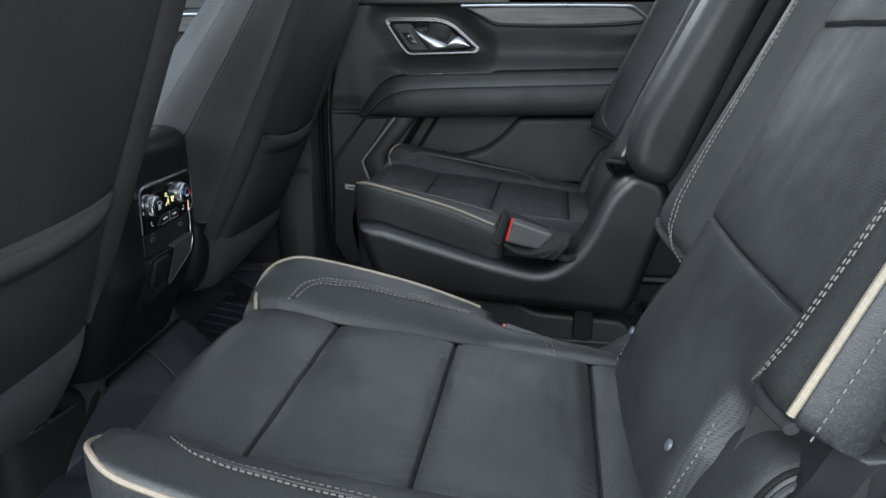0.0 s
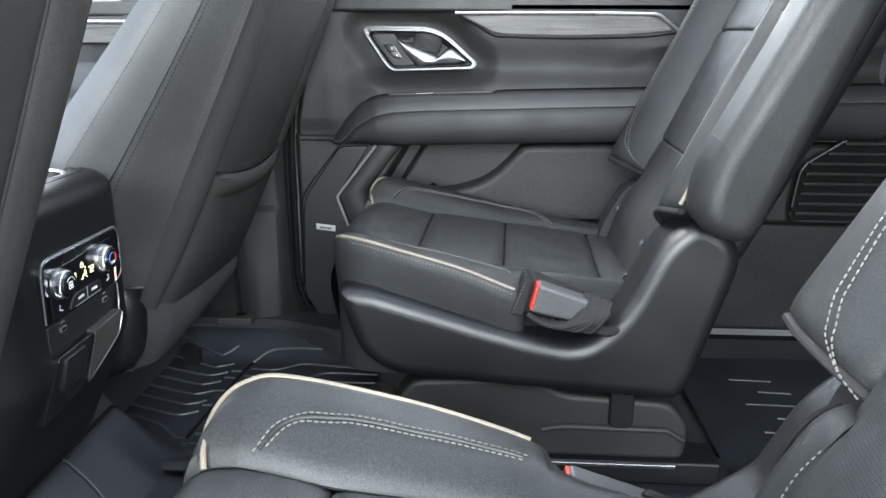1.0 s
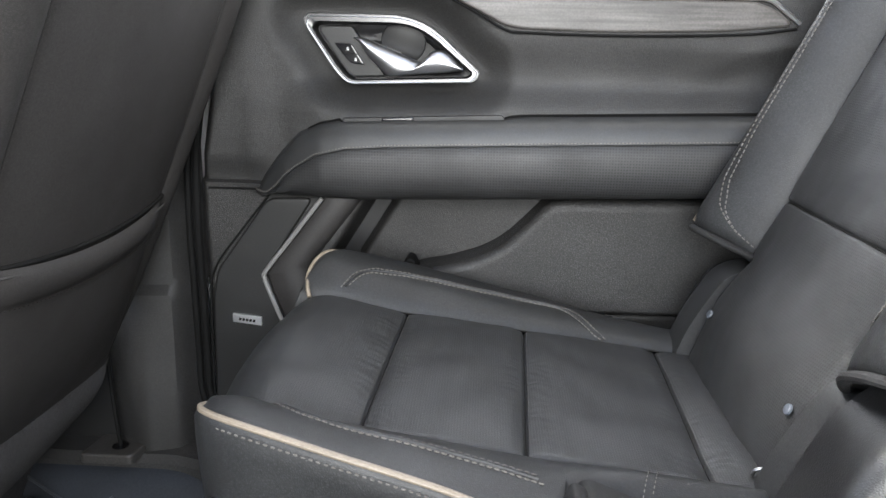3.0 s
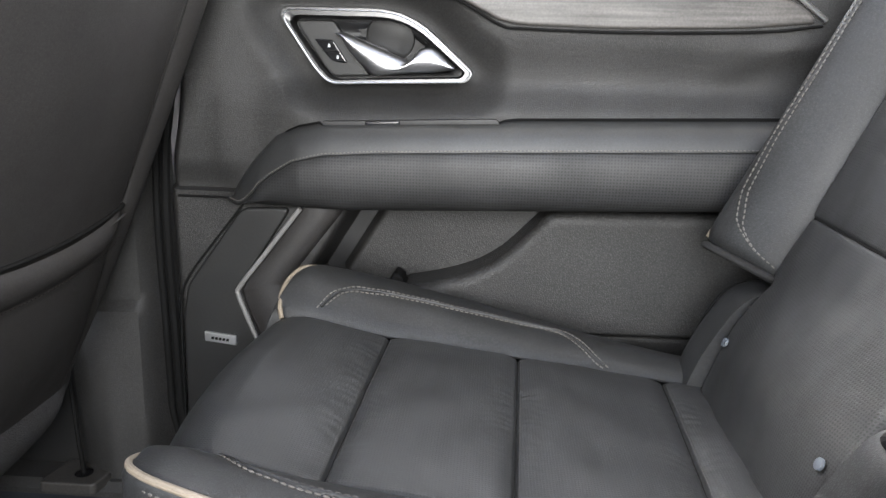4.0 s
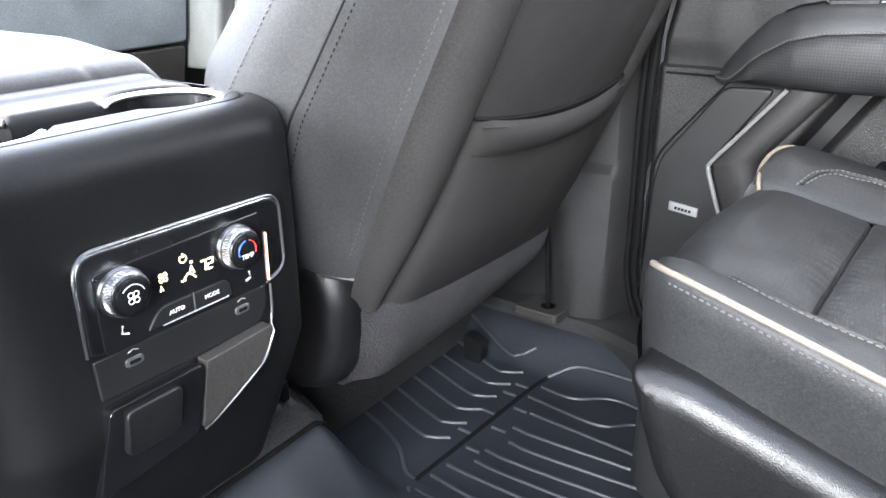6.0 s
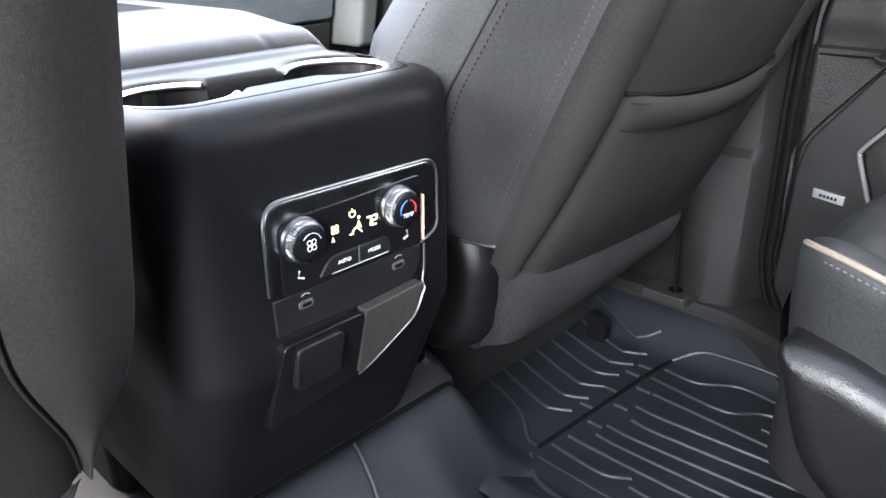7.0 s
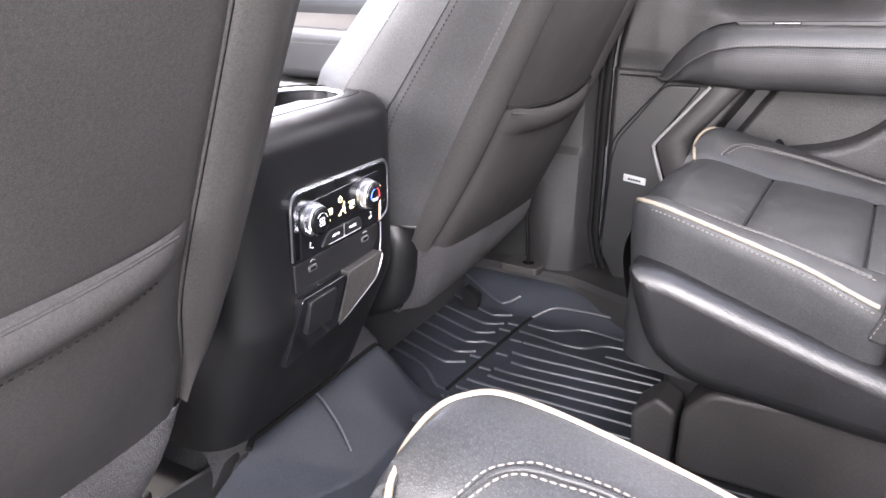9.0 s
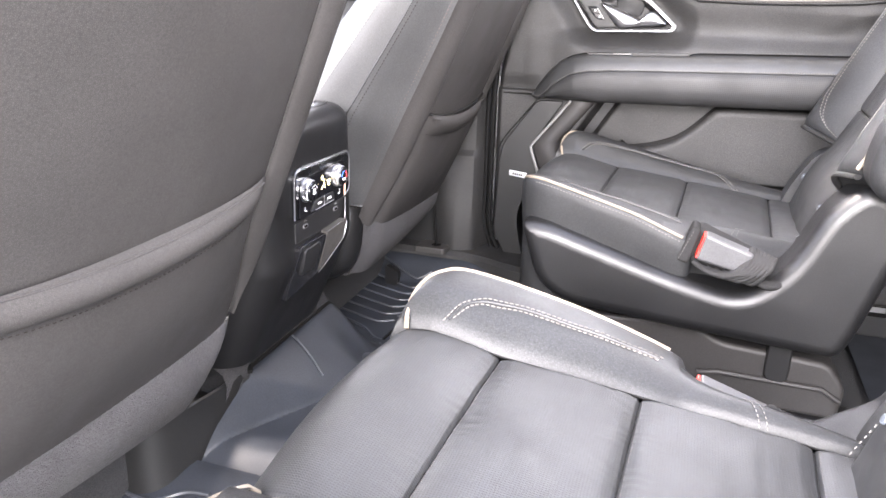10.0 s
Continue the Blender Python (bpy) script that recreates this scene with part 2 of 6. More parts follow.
def shrink(ring, by):
    """A closed outline drawn inwards; stretches that would turn inside out close up."""
    p = np.array(ring, float)
    n = len(p)
    q = np.roll(p, -1, axis=0)
    side = 1 if np.sum(p[:, 0] * q[:, 1] - q[:, 0] * p[:, 1]) > 0 else -1
    e = q - p
    ln = np.linalg.norm(e, axis=1)
    e = e / np.maximum(ln, 1e-9)[:, None]
    for k in range(2 * n):
        if ln[k % n] < 1e-7:
            e[k % n] = e[(k - 1) % n]
    nrm = side * np.stack([-e[:, 1], e[:, 0]], 1)
    m = nrm + np.roll(nrm, 1, axis=0)
    m = m / np.maximum(np.sum(m * m, axis=1) / 2, 0.6)[:, None]
    out = p + m * by
    for _ in range(12):
        d = np.roll(out, -1, axis=0) - out
        good = np.sum(d * e, axis=1) > 1e-7
        if good.all() or not good.any():
            break
        for k in np.where(good & ~np.roll(good, -1))[0]:
            j = k + 1
            while not good[j % n]:
                j += 1
            u, w, gap = e[k], e[j % n], out[(j + 1) % n] - out[k]
            det = u[0] * w[1] - u[1] * w[0]
            if abs(det) > 0.02:
                meet = out[k] + u * ((gap[0] * w[1] - gap[1] * w[0]) / det)
            else:
                meet = (out[(k + 1) % n] + out[j % n]) / 2
            for i in range(k + 1, j + 1):
                out[i % n] = meet
    return out


def slab(outline, place, d0, d1, bevel=0.0, seg=3, both=False):
    """A plate with this outline, between the depths d0 (back) and d1 (front); place(a, b, d) gives the point. The front rim is rounded."""
    bm = bmesh.new()
    rings = [(np.array(outline, float), d0)]
    if bevel:
        sign = 1 if d1 > d0 else -1
        now, done = np.array(outline, float), 0.0
        for k in range(seg + 1):
            u = k / seg * math.pi / 2
            inset = bevel * (1 - math.cos(u))
            now, done = (shrink(now, inset - done), inset) if inset > done else (now, done)
            rings.append((now, d1 - sign * bevel * (1 - math.sin(u))))
        rings.append((shrink(now, 0.0012), d1))
    else:
        rings.append((rings[0][0], d1))
    made = [[bm.verts.new(place(float(a), float(b), d)) for a, b in ring] for ring, d in rings]
    n = len(made[0])
    for lo, hi in zip(made, made[1:]):
        for k in range(n):
            bm.faces.new((lo[k], lo[(k + 1) % n], hi[(k + 1) % n], hi[k]))
    bm.faces.new(made[0])
    bm.faces.new(made[-1])
    bmesh.ops.remove_doubles(bm, verts=bm.verts, dist=3e-5)
    bmesh.ops.dissolve_degenerate(bm, edges=bm.edges, dist=3e-5)
    return bm


def box(x0, x1, y0, y1, z0, z1, bevel=0.0, seg=3):
    bm = bmesh.new()
    bmesh.ops.create_cube(bm, size=1)
    bmesh.ops.transform(bm, matrix=Matrix.Translation(((x0 + x1) / 2, (y0 + y1) / 2, (z0 + z1) / 2)) @ Matrix.Diagonal((x1 - x0, y1 - y0, z1 - z0, 1)), verts=bm.verts)
    if bevel:
        bmesh.ops.bevel(bm, geom=list(bm.edges), offset=bevel, segments=seg, profile=0.5, affect="EDGES", clamp_overlap=True)
    return bm


def tube(path, r, sides=8, flat=1.0, up=(0, 0, 1), closed=False):
    """A round or flattened bar along a path; r: a radius, or one for each point."""
    p = [Vector(q) for q in path]
    rows = []
    n = len(p)
    for k in range(n):
        if closed:
            t = (p[(k + 1) % n] - p[k - 1]).normalized()
        else:
            t = (p[min(k + 1, n - 1)] - p[max(k - 1, 0)]).normalized()
        a = t.cross(Vector(up))
        a = a.normalized() if a.length > 1e-5 else Vector((1, 0, 0))
        b = a.cross(t).normalized()
        rad = r[k] if isinstance(r, (list, tuple, np.ndarray)) else r
        rows.append([p[k] + a * (rad * math.cos(u)) + b * (rad * flat * math.sin(u)) for u in (2 * math.pi * j / sides for j in range(sides))])
    if closed:
        rows.append(rows[0])
    return sheet(rows, ring=True, caps=not closed)


def stitches(path, length=0.0042, gap=0.0026, r=0.0007):
    """Short thread ends along a path."""
    p = even(path, 0.0005)
    d = np.r_[0, np.cumsum(np.linalg.norm(np.diff(p, axis=0), axis=1))]
    geos, s = [], 0.0
    while s + length < d[-1]:
        a = np.array([np.interp(s, d, p[:, k]) for k in range(3)])
        b = np.array([np.interp(s + length, d, p[:, k]) for k in range(3)])
        t = (b - a) / np.linalg.norm(b - a)
        u = np.cross(t, (0.31, 0.52, 0.79))
        u /= np.linalg.norm(u)
        w = np.cross(t, u)
        m0, m1 = a + (b - a) * 0.2, a + (b - a) * 0.8
        ring = [u * r, w * r, -u * r, -w * r]
        vs = [a] + [m0 + q for q in ring] + [m1 + q for q in ring] + [b]
        fs = [[0, 1 + k, 1 + (k + 1) % 4] for k in range(4)] + [[1 + k, 5 + k, 5 + (k + 1) % 4, 1 + (k + 1) % 4] for k in range(4)] + [[9, 5 + (k + 1) % 4, 5 + k] for k in range(4)]
        geos.append((vs, fs))
        s += length + gap
    return merge(*geos)


def disc(centre, axis, r, depth, sides=40, bevel=0.0, ridges=0, ridge=0.0):
    """A knob-like drum along axis, from centre outwards; ridges: grip lines round its side."""
    ax = Vector(axis).normalized()
    u = ax.cross(Vector((0, 1, 0))).normalized()
    w = ax.cross(u)
    c = Vector(centre)
    n = ridges * 4 if ridges else sides

    def ring(rad, h, rough=0.0):
        return [c + ax * h + (u * math.cos(a) + w * math.sin(a)) * (rad + (rough if k % 4 < 2 else 0)) for k, a in ((k, 2 * math.pi * k / n) for k in range(n))]

    rows = [ring(r, 0, ridge), ring(r, depth - bevel, ridge)]
    if bevel:
        rows += [ring(r - bevel * 0.3, depth - bevel * 0.3), ring(r - bevel, depth)]
    return sheet(rows, ring=True, caps=True)


# ---- the body of the car: floor, roof, sides ----
CY = 1.065            # the car's middle line
DOOR = 1.80           # inner face of the far doors

def side_place(y, sign=-1):
    return lambda a, b, d: (a, y + sign * d, b)


def flat_place(z):
    return lambda a, b, d: (a, b, z + d)


ground = part("ground", sheet([[(x, y, -0.62) for y in (-300, -6, 8, 300)] for x in (-300, -8, 8, 300)]), ASPHALT, kind="structure")
tagged(ground, "grey asphalt ground outside the car", "ground")


def plane_height(a, b, c):
    """Height over the floor of the plane through three points."""
    n = (Vector(b) - Vector(a)).cross(Vector(c) - Vector(a))
    return lambda x, y: a[2] - (n.x * (x - a[0]) + n.y * (y - a[1])) / n.z


facet_near = plane_height((-0.676, 0.885, 0.030), (-0.608, 1.010, 0.030), (-0.652, 0.999, 0.107))
facet_wide = plane_height((-0.652, 0.999, 0.107), (-0.590, 1.115, 0.056), (-0.655, 1.290, 0.107))


def ramp_height(x, y):
    """The step up to the console, 0 at its foot and 1 on top: two slanting facets that meet in a ridge."""
    k = 0.006
    a, b = facet_near(x, y), facet_wide(x, y)
    z = -k * math.log(math.exp(-max(0, min(a, 0.3)) / k) + math.exp(-max(0, min(b, 0.3)) / k) + math.exp(-0.107 / k))
    return max(0.0, min(1.0, (z - 0.034) / 0.070)) if z > 0.034 else 0.0


def floor_height(x, y):
    """Flat footwells with a low tunnel between them, stepping up under the console."""
    mid = 1 - smooth(0.13, 0.215, abs(y - CY))
    z = 0.035 * mid
    ramp = ramp_height(x, y) * (1 - smooth(0.215, 0.295, y - CY)) * (1 - smooth(0.075, 0.14, CY - y))
    return z - 0.012 + ramp * (0.110 - 0.035 * mid)


xs = np.linspace(-2.0, 2.2, 211)
ys = np.linspace(0.30, 1.86, 105)
floor = part("floor", sheet([[(x, y, floor_height(x, y)) for y in ys] for x in xs]), CARPET, kind="structure")
tagged(floor, "black carpeted car floor with a low tunnel", "floor")
under = part("floor_pan", box(-2.0, 2.2, 0.30, 1.86, -0.12, -0.03), PLASTIC_FLAT, kind="structure")
tagged(under, "dark underside of the car floor", "floor")

def frame_plate(x0, x1, y0, y1, hole, z0, z1, bevel):
    """A flat plate with a rectangular opening."""
    hx0, hx1, hy0, hy1 = hole
    bm = bmesh.new()
    for q in ((x0, hx0, y0, y1), (hx1, x1, y0, y1), (hx0, hx1, y0, hy0), (hx0, hx1, hy1, y1)):
        piece = box(*q, z0, z1)
        if isinstance(piece, bmesh.types.BMesh):
            me = bpy.data.meshes.new("piece")
            piece.to_mesh(me)
            piece.free()
            bm.from_mesh(me)
            bpy.data.meshes.remove(me)
        else:
            me = bpy.data.meshes.new("piece")
            me.from_pydata([tuple(map(float, v)) for v in piece[0]], [], piece[1])
            bm.from_mesh(me)
            bpy.data.meshes.remove(me)
    return bm


# roof opening out of view, added to let light down on the seats
ADDED_SUNROOF = (-0.62, 0.42, 0.70, 1.43)
ceiling = part("ceiling", frame_plate(-1.05, 2.2, 0.36, 1.78, ADDED_SUNROOF, 1.20, 1.25, 0), HEADLINER, kind="structure")
tagged(ceiling, "pale cloth headliner with an opening added for top light", "ceiling")
roof = part("roof", frame_plate(-1.10, 2.25, 0.30, 1.84, ADDED_SUNROOF, 1.256, 1.30, 0), PAINT, kind="structure")
tagged(roof, "silver painted car roof with an opening added for top light", "roof")
sunroof = part("window_added_sunroof", box(ADDED_SUNROOF[0] - 0.01, ADDED_SUNROOF[1] + 0.01, ADDED_SUNROOF[2] - 0.01, ADDED_SUNROOF[3] + 0.01, 1.302, 1.308), GLASS, kind="structure")
tagged(sunroof, "clear glass pane over the added roof opening", "window")
sunroof.visible_shadow = False


def wall_block(name, outline, y0, y1, mat, label):
    ob = part(name, slab(outline, lambda a, b, d: (a, d, b), y0, y1, 0.006), mat, kind="structure")
    return tagged(ob, label, "car body")


# near side, open at the rear door
wall_block("wall_near_front", [(-2.0, -0.12), (-0.60, -0.12), (-0.60, 0.72), (-2.0, 0.72)], 0.28, 0.34, PLASTIC_SOFT, "dark inner panel of the closed driver's door")
wall_block("wall_near_pillar", [(-0.60, -0.12), (-0.50, -0.12), (-0.52, 0.72), (-0.44, 1.25), (-0.54, 1.25), (-0.60, 0.72)], 0.28, 0.36, PLASTIC_SOFT, "dark trimmed door pillar")
wall_block("wall_near_rear", [(0.62, -0.12), (2.2, -0.12), (2.2, 0.80), (0.75, 0.80), (0.80, 1.25), (0.70, 1.25), (0.62, 0.70)], 0.28, 0.36, PLASTIC_SOFT, "dark rear side trim")
wall_block("sill_near", [(-0.60, -0.14), (0.64, -0.14), (0.64, 0.00), (-0.60, 0.00)], 0.24, 0.32, PLASTIC_FLAT, "black plastic door sill")
# far side, above the belt line
wall_block("wall_far_outer", [(-2.0, -0.14), (2.2, -0.14), (2.2, 0.70), (-2.0, 0.70)], 1.90, 1.93, PAINT, "silver painted outer door skin")
wall_block("wall_far_pillar", [(-0.62, 0.70), (-0.48, 0.70), (-0.42, 1.25), (-0.54, 1.25)], 1.79, 1.93, PLASTIC_SOFT, "dark upper door pillar")
wall_block("wall_far_rear_pillar", [(0.50, 0.70), (0.72, 0.70), (0.80, 1.25), (0.66, 1.25)], 1.79, 1.93, PLASTIC_SOFT, "dark upper rear pillar")
wall_block("wall_far_rail", [(-1.2, 1.13), (2.2, 1.13), (2.2, 1.25), (-1.2, 1.25)], 1.785, 1.88, HEADLINER, "pale roof rail trim")
wall_block("sill_far", [(-0.30, -0.03), (2.2, -0.03), (2.2, 0.045), (-0.30, 0.045)], 1.765, 1.795, PLASTIC_FLAT, "black plastic sill under the far door")
# unseen opaque panes, added to cut the light from the rear
for name, geo in (("window_near_rear", box(0.76, 2.2, 0.30, 0.306, 0.80, 1.25)), ("window_far_rear", box(0.74, 2.2, 1.862, 1.868, 0.70, 1.14)), ("window_back", box(2.214, 2.220, 0.32, 1.87, 0.75, 1.25))):
    tagged(part(name, geo, REAR_PANE, kind="structure"), "dark opaque rear window pane, added to keep light out", "window")
wall_back = part("wall_back", box(2.2, 2.25, 0.28, 1.93, -0.14, 0.75), PLASTIC_SOFT, kind="structure")
tagged(wall_back, "dark tailgate trim", "car body")


# ---- front of the cabin ----
def dashboard():
    d = thing("dashboard", (-1.85, CY, 0.1), "black soft-touch dashboard across the front of the cabin", "dashboard")
    prof = [(-2.0, 0.05), (-1.49, 0.05), (-1.43, 0.22), (-1.37, 0.42), (-1.34, 0.56), (-1.37, 0.66), (-1.49, 0.72), (-2.0, 0.74)]
    part("upper_body", slab(fillet(prof, 0.04), lambda a, b, e: (a, e, b), 0.36, 1.745, 0.01), PLASTIC_SOFT, d)

    def face(a, b, e):
        """On the dash's rear face: across, up and out."""
        return (-1.37 + (b - 0.42) * 0.21 + e, a, b)
    part("glovebox_lid", slab(fillet([(1.22, 0.440), (1.690, 0.452), (1.690, 0.552), (1.22, 0.548)], 0.012), face, -0.01, 0.012, 0.005, 4), DASH_PANEL, d, "grained glovebox lid, coloured blue-grey as daylight shows it")
    part("lower_lid", slab(fillet([(1.22, 0.300), (1.690, 0.300), (1.690, 0.447), (1.22, 0.435)], 0.012), face, -0.01, 0.008, 0.005, 4), PLASTIC_GREY, d, "dark grey knee panel")
    part("end_cap", slab(fillet([(1.697, 0.400), (1.742, 0.400), (1.742, 0.600), (1.697, 0.600)], 0.010), face, -0.01, 0.088, 0.012, 5), LIT_TRIM, d, "end cap beside the door, coloured pale as if strongly lit")
    part("trim_band", tube([(-1.335, 1.22, 0.556), (-1.332, 1.5, 0.560), (-1.335, 1.69, 0.564)], 0.010, 10, 0.5), SATIN, d, "satin metal trim band")
    rim = [(-1.340, 1.62 + 0.050 * math.cos(a), 0.610 + 0.036 * math.sin(a)) for a in np.linspace(0, 2 * math.pi, 28, endpoint=False)]
    part("vent_ring", tube(rim, 0.006, 8, closed=True), CHROME, d, "bright vent ring")
    return d


dashboard()


def front_door():
    d = thing("front_door", (-1.05, 1.84, 0.0), "closed black front passenger door with wood and chrome trim", "car door")
    rows = []
    zs = np.linspace(0.0, 0.71, 60)
    for x in np.linspace(-1.62, -0.63, 60):
        row = []
        for z in zs:
            e = 0.0
            e += 0.045 * smooth(0.40, 0.44, z) * (1 - smooth(0.50, 0.53, z))
            e += 0.015 * (1 - smooth(0.36, 0.40, z))
            e -= 0.012 * smooth(0.55, 0.60, z) * (1 - smooth(0.64, 0.66, z))
            row.append((x, DOOR - e, z))
        rows.append(row)
    part("door_panel", sheet(rows), PLASTIC_SOFT, d)
    part("door_core", box(-1.62, -0.63, 1.812, 1.90, 0.0, 0.70), PLASTIC_FLAT, d)
    trim = fillet([(-1.55, 0.640), (-0.66, 0.640), (-0.66, 0.676), (-1.55, 0.676)], 0.01)
    part("wood_trim", slab(trim, side_place(DOOR), 0.0, 0.010, 0.003), WOOD, d, "dark open-pore wood trim")
    part("chrome_strip", tube([(x, DOOR - 0.012, 0.682) for x in np.linspace(-1.55, -0.66, 30)], 0.0032, 8), CHROME, d, "thin chrome strip")
    part("belt_pad", slab(fillet([(-1.6, 0.692), (-0.64, 0.692), (-0.64, 0.722), (-1.6, 0.722)], 0.008), side_place(DOOR), -0.06, 0.006, 0.005), PLASTIC_SOFT, d)
    part("armrest", slab(fillet([(-1.245, 0.40), (-0.72, 0.40), (-0.70, 0.50), (-1.235, 0.505)], 0.03), side_place(DOOR), 0.0, 0.062, 0.02, 5), LEATHER, d, "padded leather armrest")
    part("stitching", stitches([(x, DOOR - 0.0625, 0.475) for x in np.linspace(-1.225, -0.73, 20)]), THREAD, d)
    pane = part("window_pane", box(-1.6, -0.62, 1.86, 1.864, 0.70, 1.16), GLASS, d)
    pane.visible_shadow = False
    return d


front_door()


def pillar_trim():
    """The door pillar between the far doors, with its step and sill."""
    t = thing("pillar_trim", (-0.56, DOOR, 0.0), "dark grained plastic pillar trim beside the door", "pillar trim")
    rows = []
    for z in np.linspace(0.02, 0.74, 60):
        step = smooth(0.30, 0.31, z)
        bulge = 0.030 * (1 - smooth(0.05, 0.30, z))
        row = []
        for w in np.linspace(-1.0, 1, 52):
            u = max(0.0, w)
            x = -0.66 + w * 0.160
            y = DOOR - 0.005 - 0.012 * (1 - step) * smooth(0.1, 0.45, u) - bulge * (1 - abs(2 * u - 1.1)) * 0.6 + 0.05 * smooth(0.80, 1.0, u) - 0.010 * math.sin(u * 3.0)
            row.append((x, y, z))
        rows.append(row)
    part("cover", sheet(rows), PLASTIC_DOOR, t)
    prof = [(1.736, 0.02), (1.740, 0.060), (1.750, 0.070), (1.80, 0.074), (1.86, 0.074), (1.86, -0.02), (1.736, -0.02)]
    part("sill_plate", sheet([[(x, y - 0.05 * smooth(-0.55, -0.36, x) * (y < 1.77), z) for y, z in prof] for x in np.linspace(-0.84, -0.28, 40)], ring=True, caps=True), PLASTIC_DOOR, t)
    base = fillet([(-0.66, 1.725), (-0.585, 1.725), (-0.575, 1.775), (-0.65, 1.785)], 0.008)
    part("anchor_plate", slab(base, flat_place(0.066), 0, 0.014, 0.003), PLASTIC_GREY, t, "dark grey belt anchor plate")
    part("anchor_hole", disc((-0.612, 1.752, 0.0785), (0, 0, 1), 0.012, 0.0015, 24), GLOSS, t)
    part("belt_rod", tube([(-0.612, 1.752, 0.07), (-0.618, 1.757, 0.13), (-0.625, 1.765, 0.22)], 0.0030, 8), SEAL, t, "thin black belt rod")
    return t


pillar_trim()


def bracket(x, y):
    b = part("seat_rail_end", slab(fillet([(0, 0), (0.03, 0), (0.034, 0.035), (0.0, 0.05)], 0.008), lambda a, c, e: (x + a - 0.05, y + e, c), -0.010, 0.010, 0.004), PLASTIC)
    return tagged(b, "black plastic cover at a seat rail's end", "rail cover", "seat rail covers")


bracket(-0.655, 1.66)


def console_skirt():
    """The rounded plastic corner of the step under the console, open on top round the seat's rail."""
    foot = even(fillet([(-1.10, 0.826), (-0.692, 0.816), (-0.660, 1.000), (-0.70, 1.03), (-1.10, 1.03)], [0.004, 0.045, 0.02, 0.01, 0.004], 12), 0.008)
    c = thing("tunnel_cover", (-0.95, CY, 0.0), "dark plastic tunnel cover at the foot of the console", "tunnel cover")
    rows = []
    for by, z in ((-0.004, 0.0), (-0.002, 0.030), (0.0, 0.104), (0.001, 0.109), (0.004, 0.111), (0.007, 0.109), (0.008, 0.100), (0.009, 0.082)):
        rows.append([(p[0], p[1], z) for p in shrink(foot, by)])
    part("skirt", sheet(rows, ring=True, caps=True), PLASTIC_SOFT, c)
    for x, y, h in ((-0.702, 0.848, 0.030), (-0.705, 0.872, 0.038), (-0.692, 0.884, 0.042)):
        part("rail_bolt", box(x - 0.010, x + 0.010, y - 0.006, y + 0.006, 0.080, 0.082 + h, 0.003), PLASTIC_FLAT, c)
    part("rail_end", tube([(-0.76, 0.856, 0.104), (-0.705, 0.858, 0.108), (-0.690, 0.864, 0.104)], 0.007, 10), STEEL_DARK, c)


console_skirt()

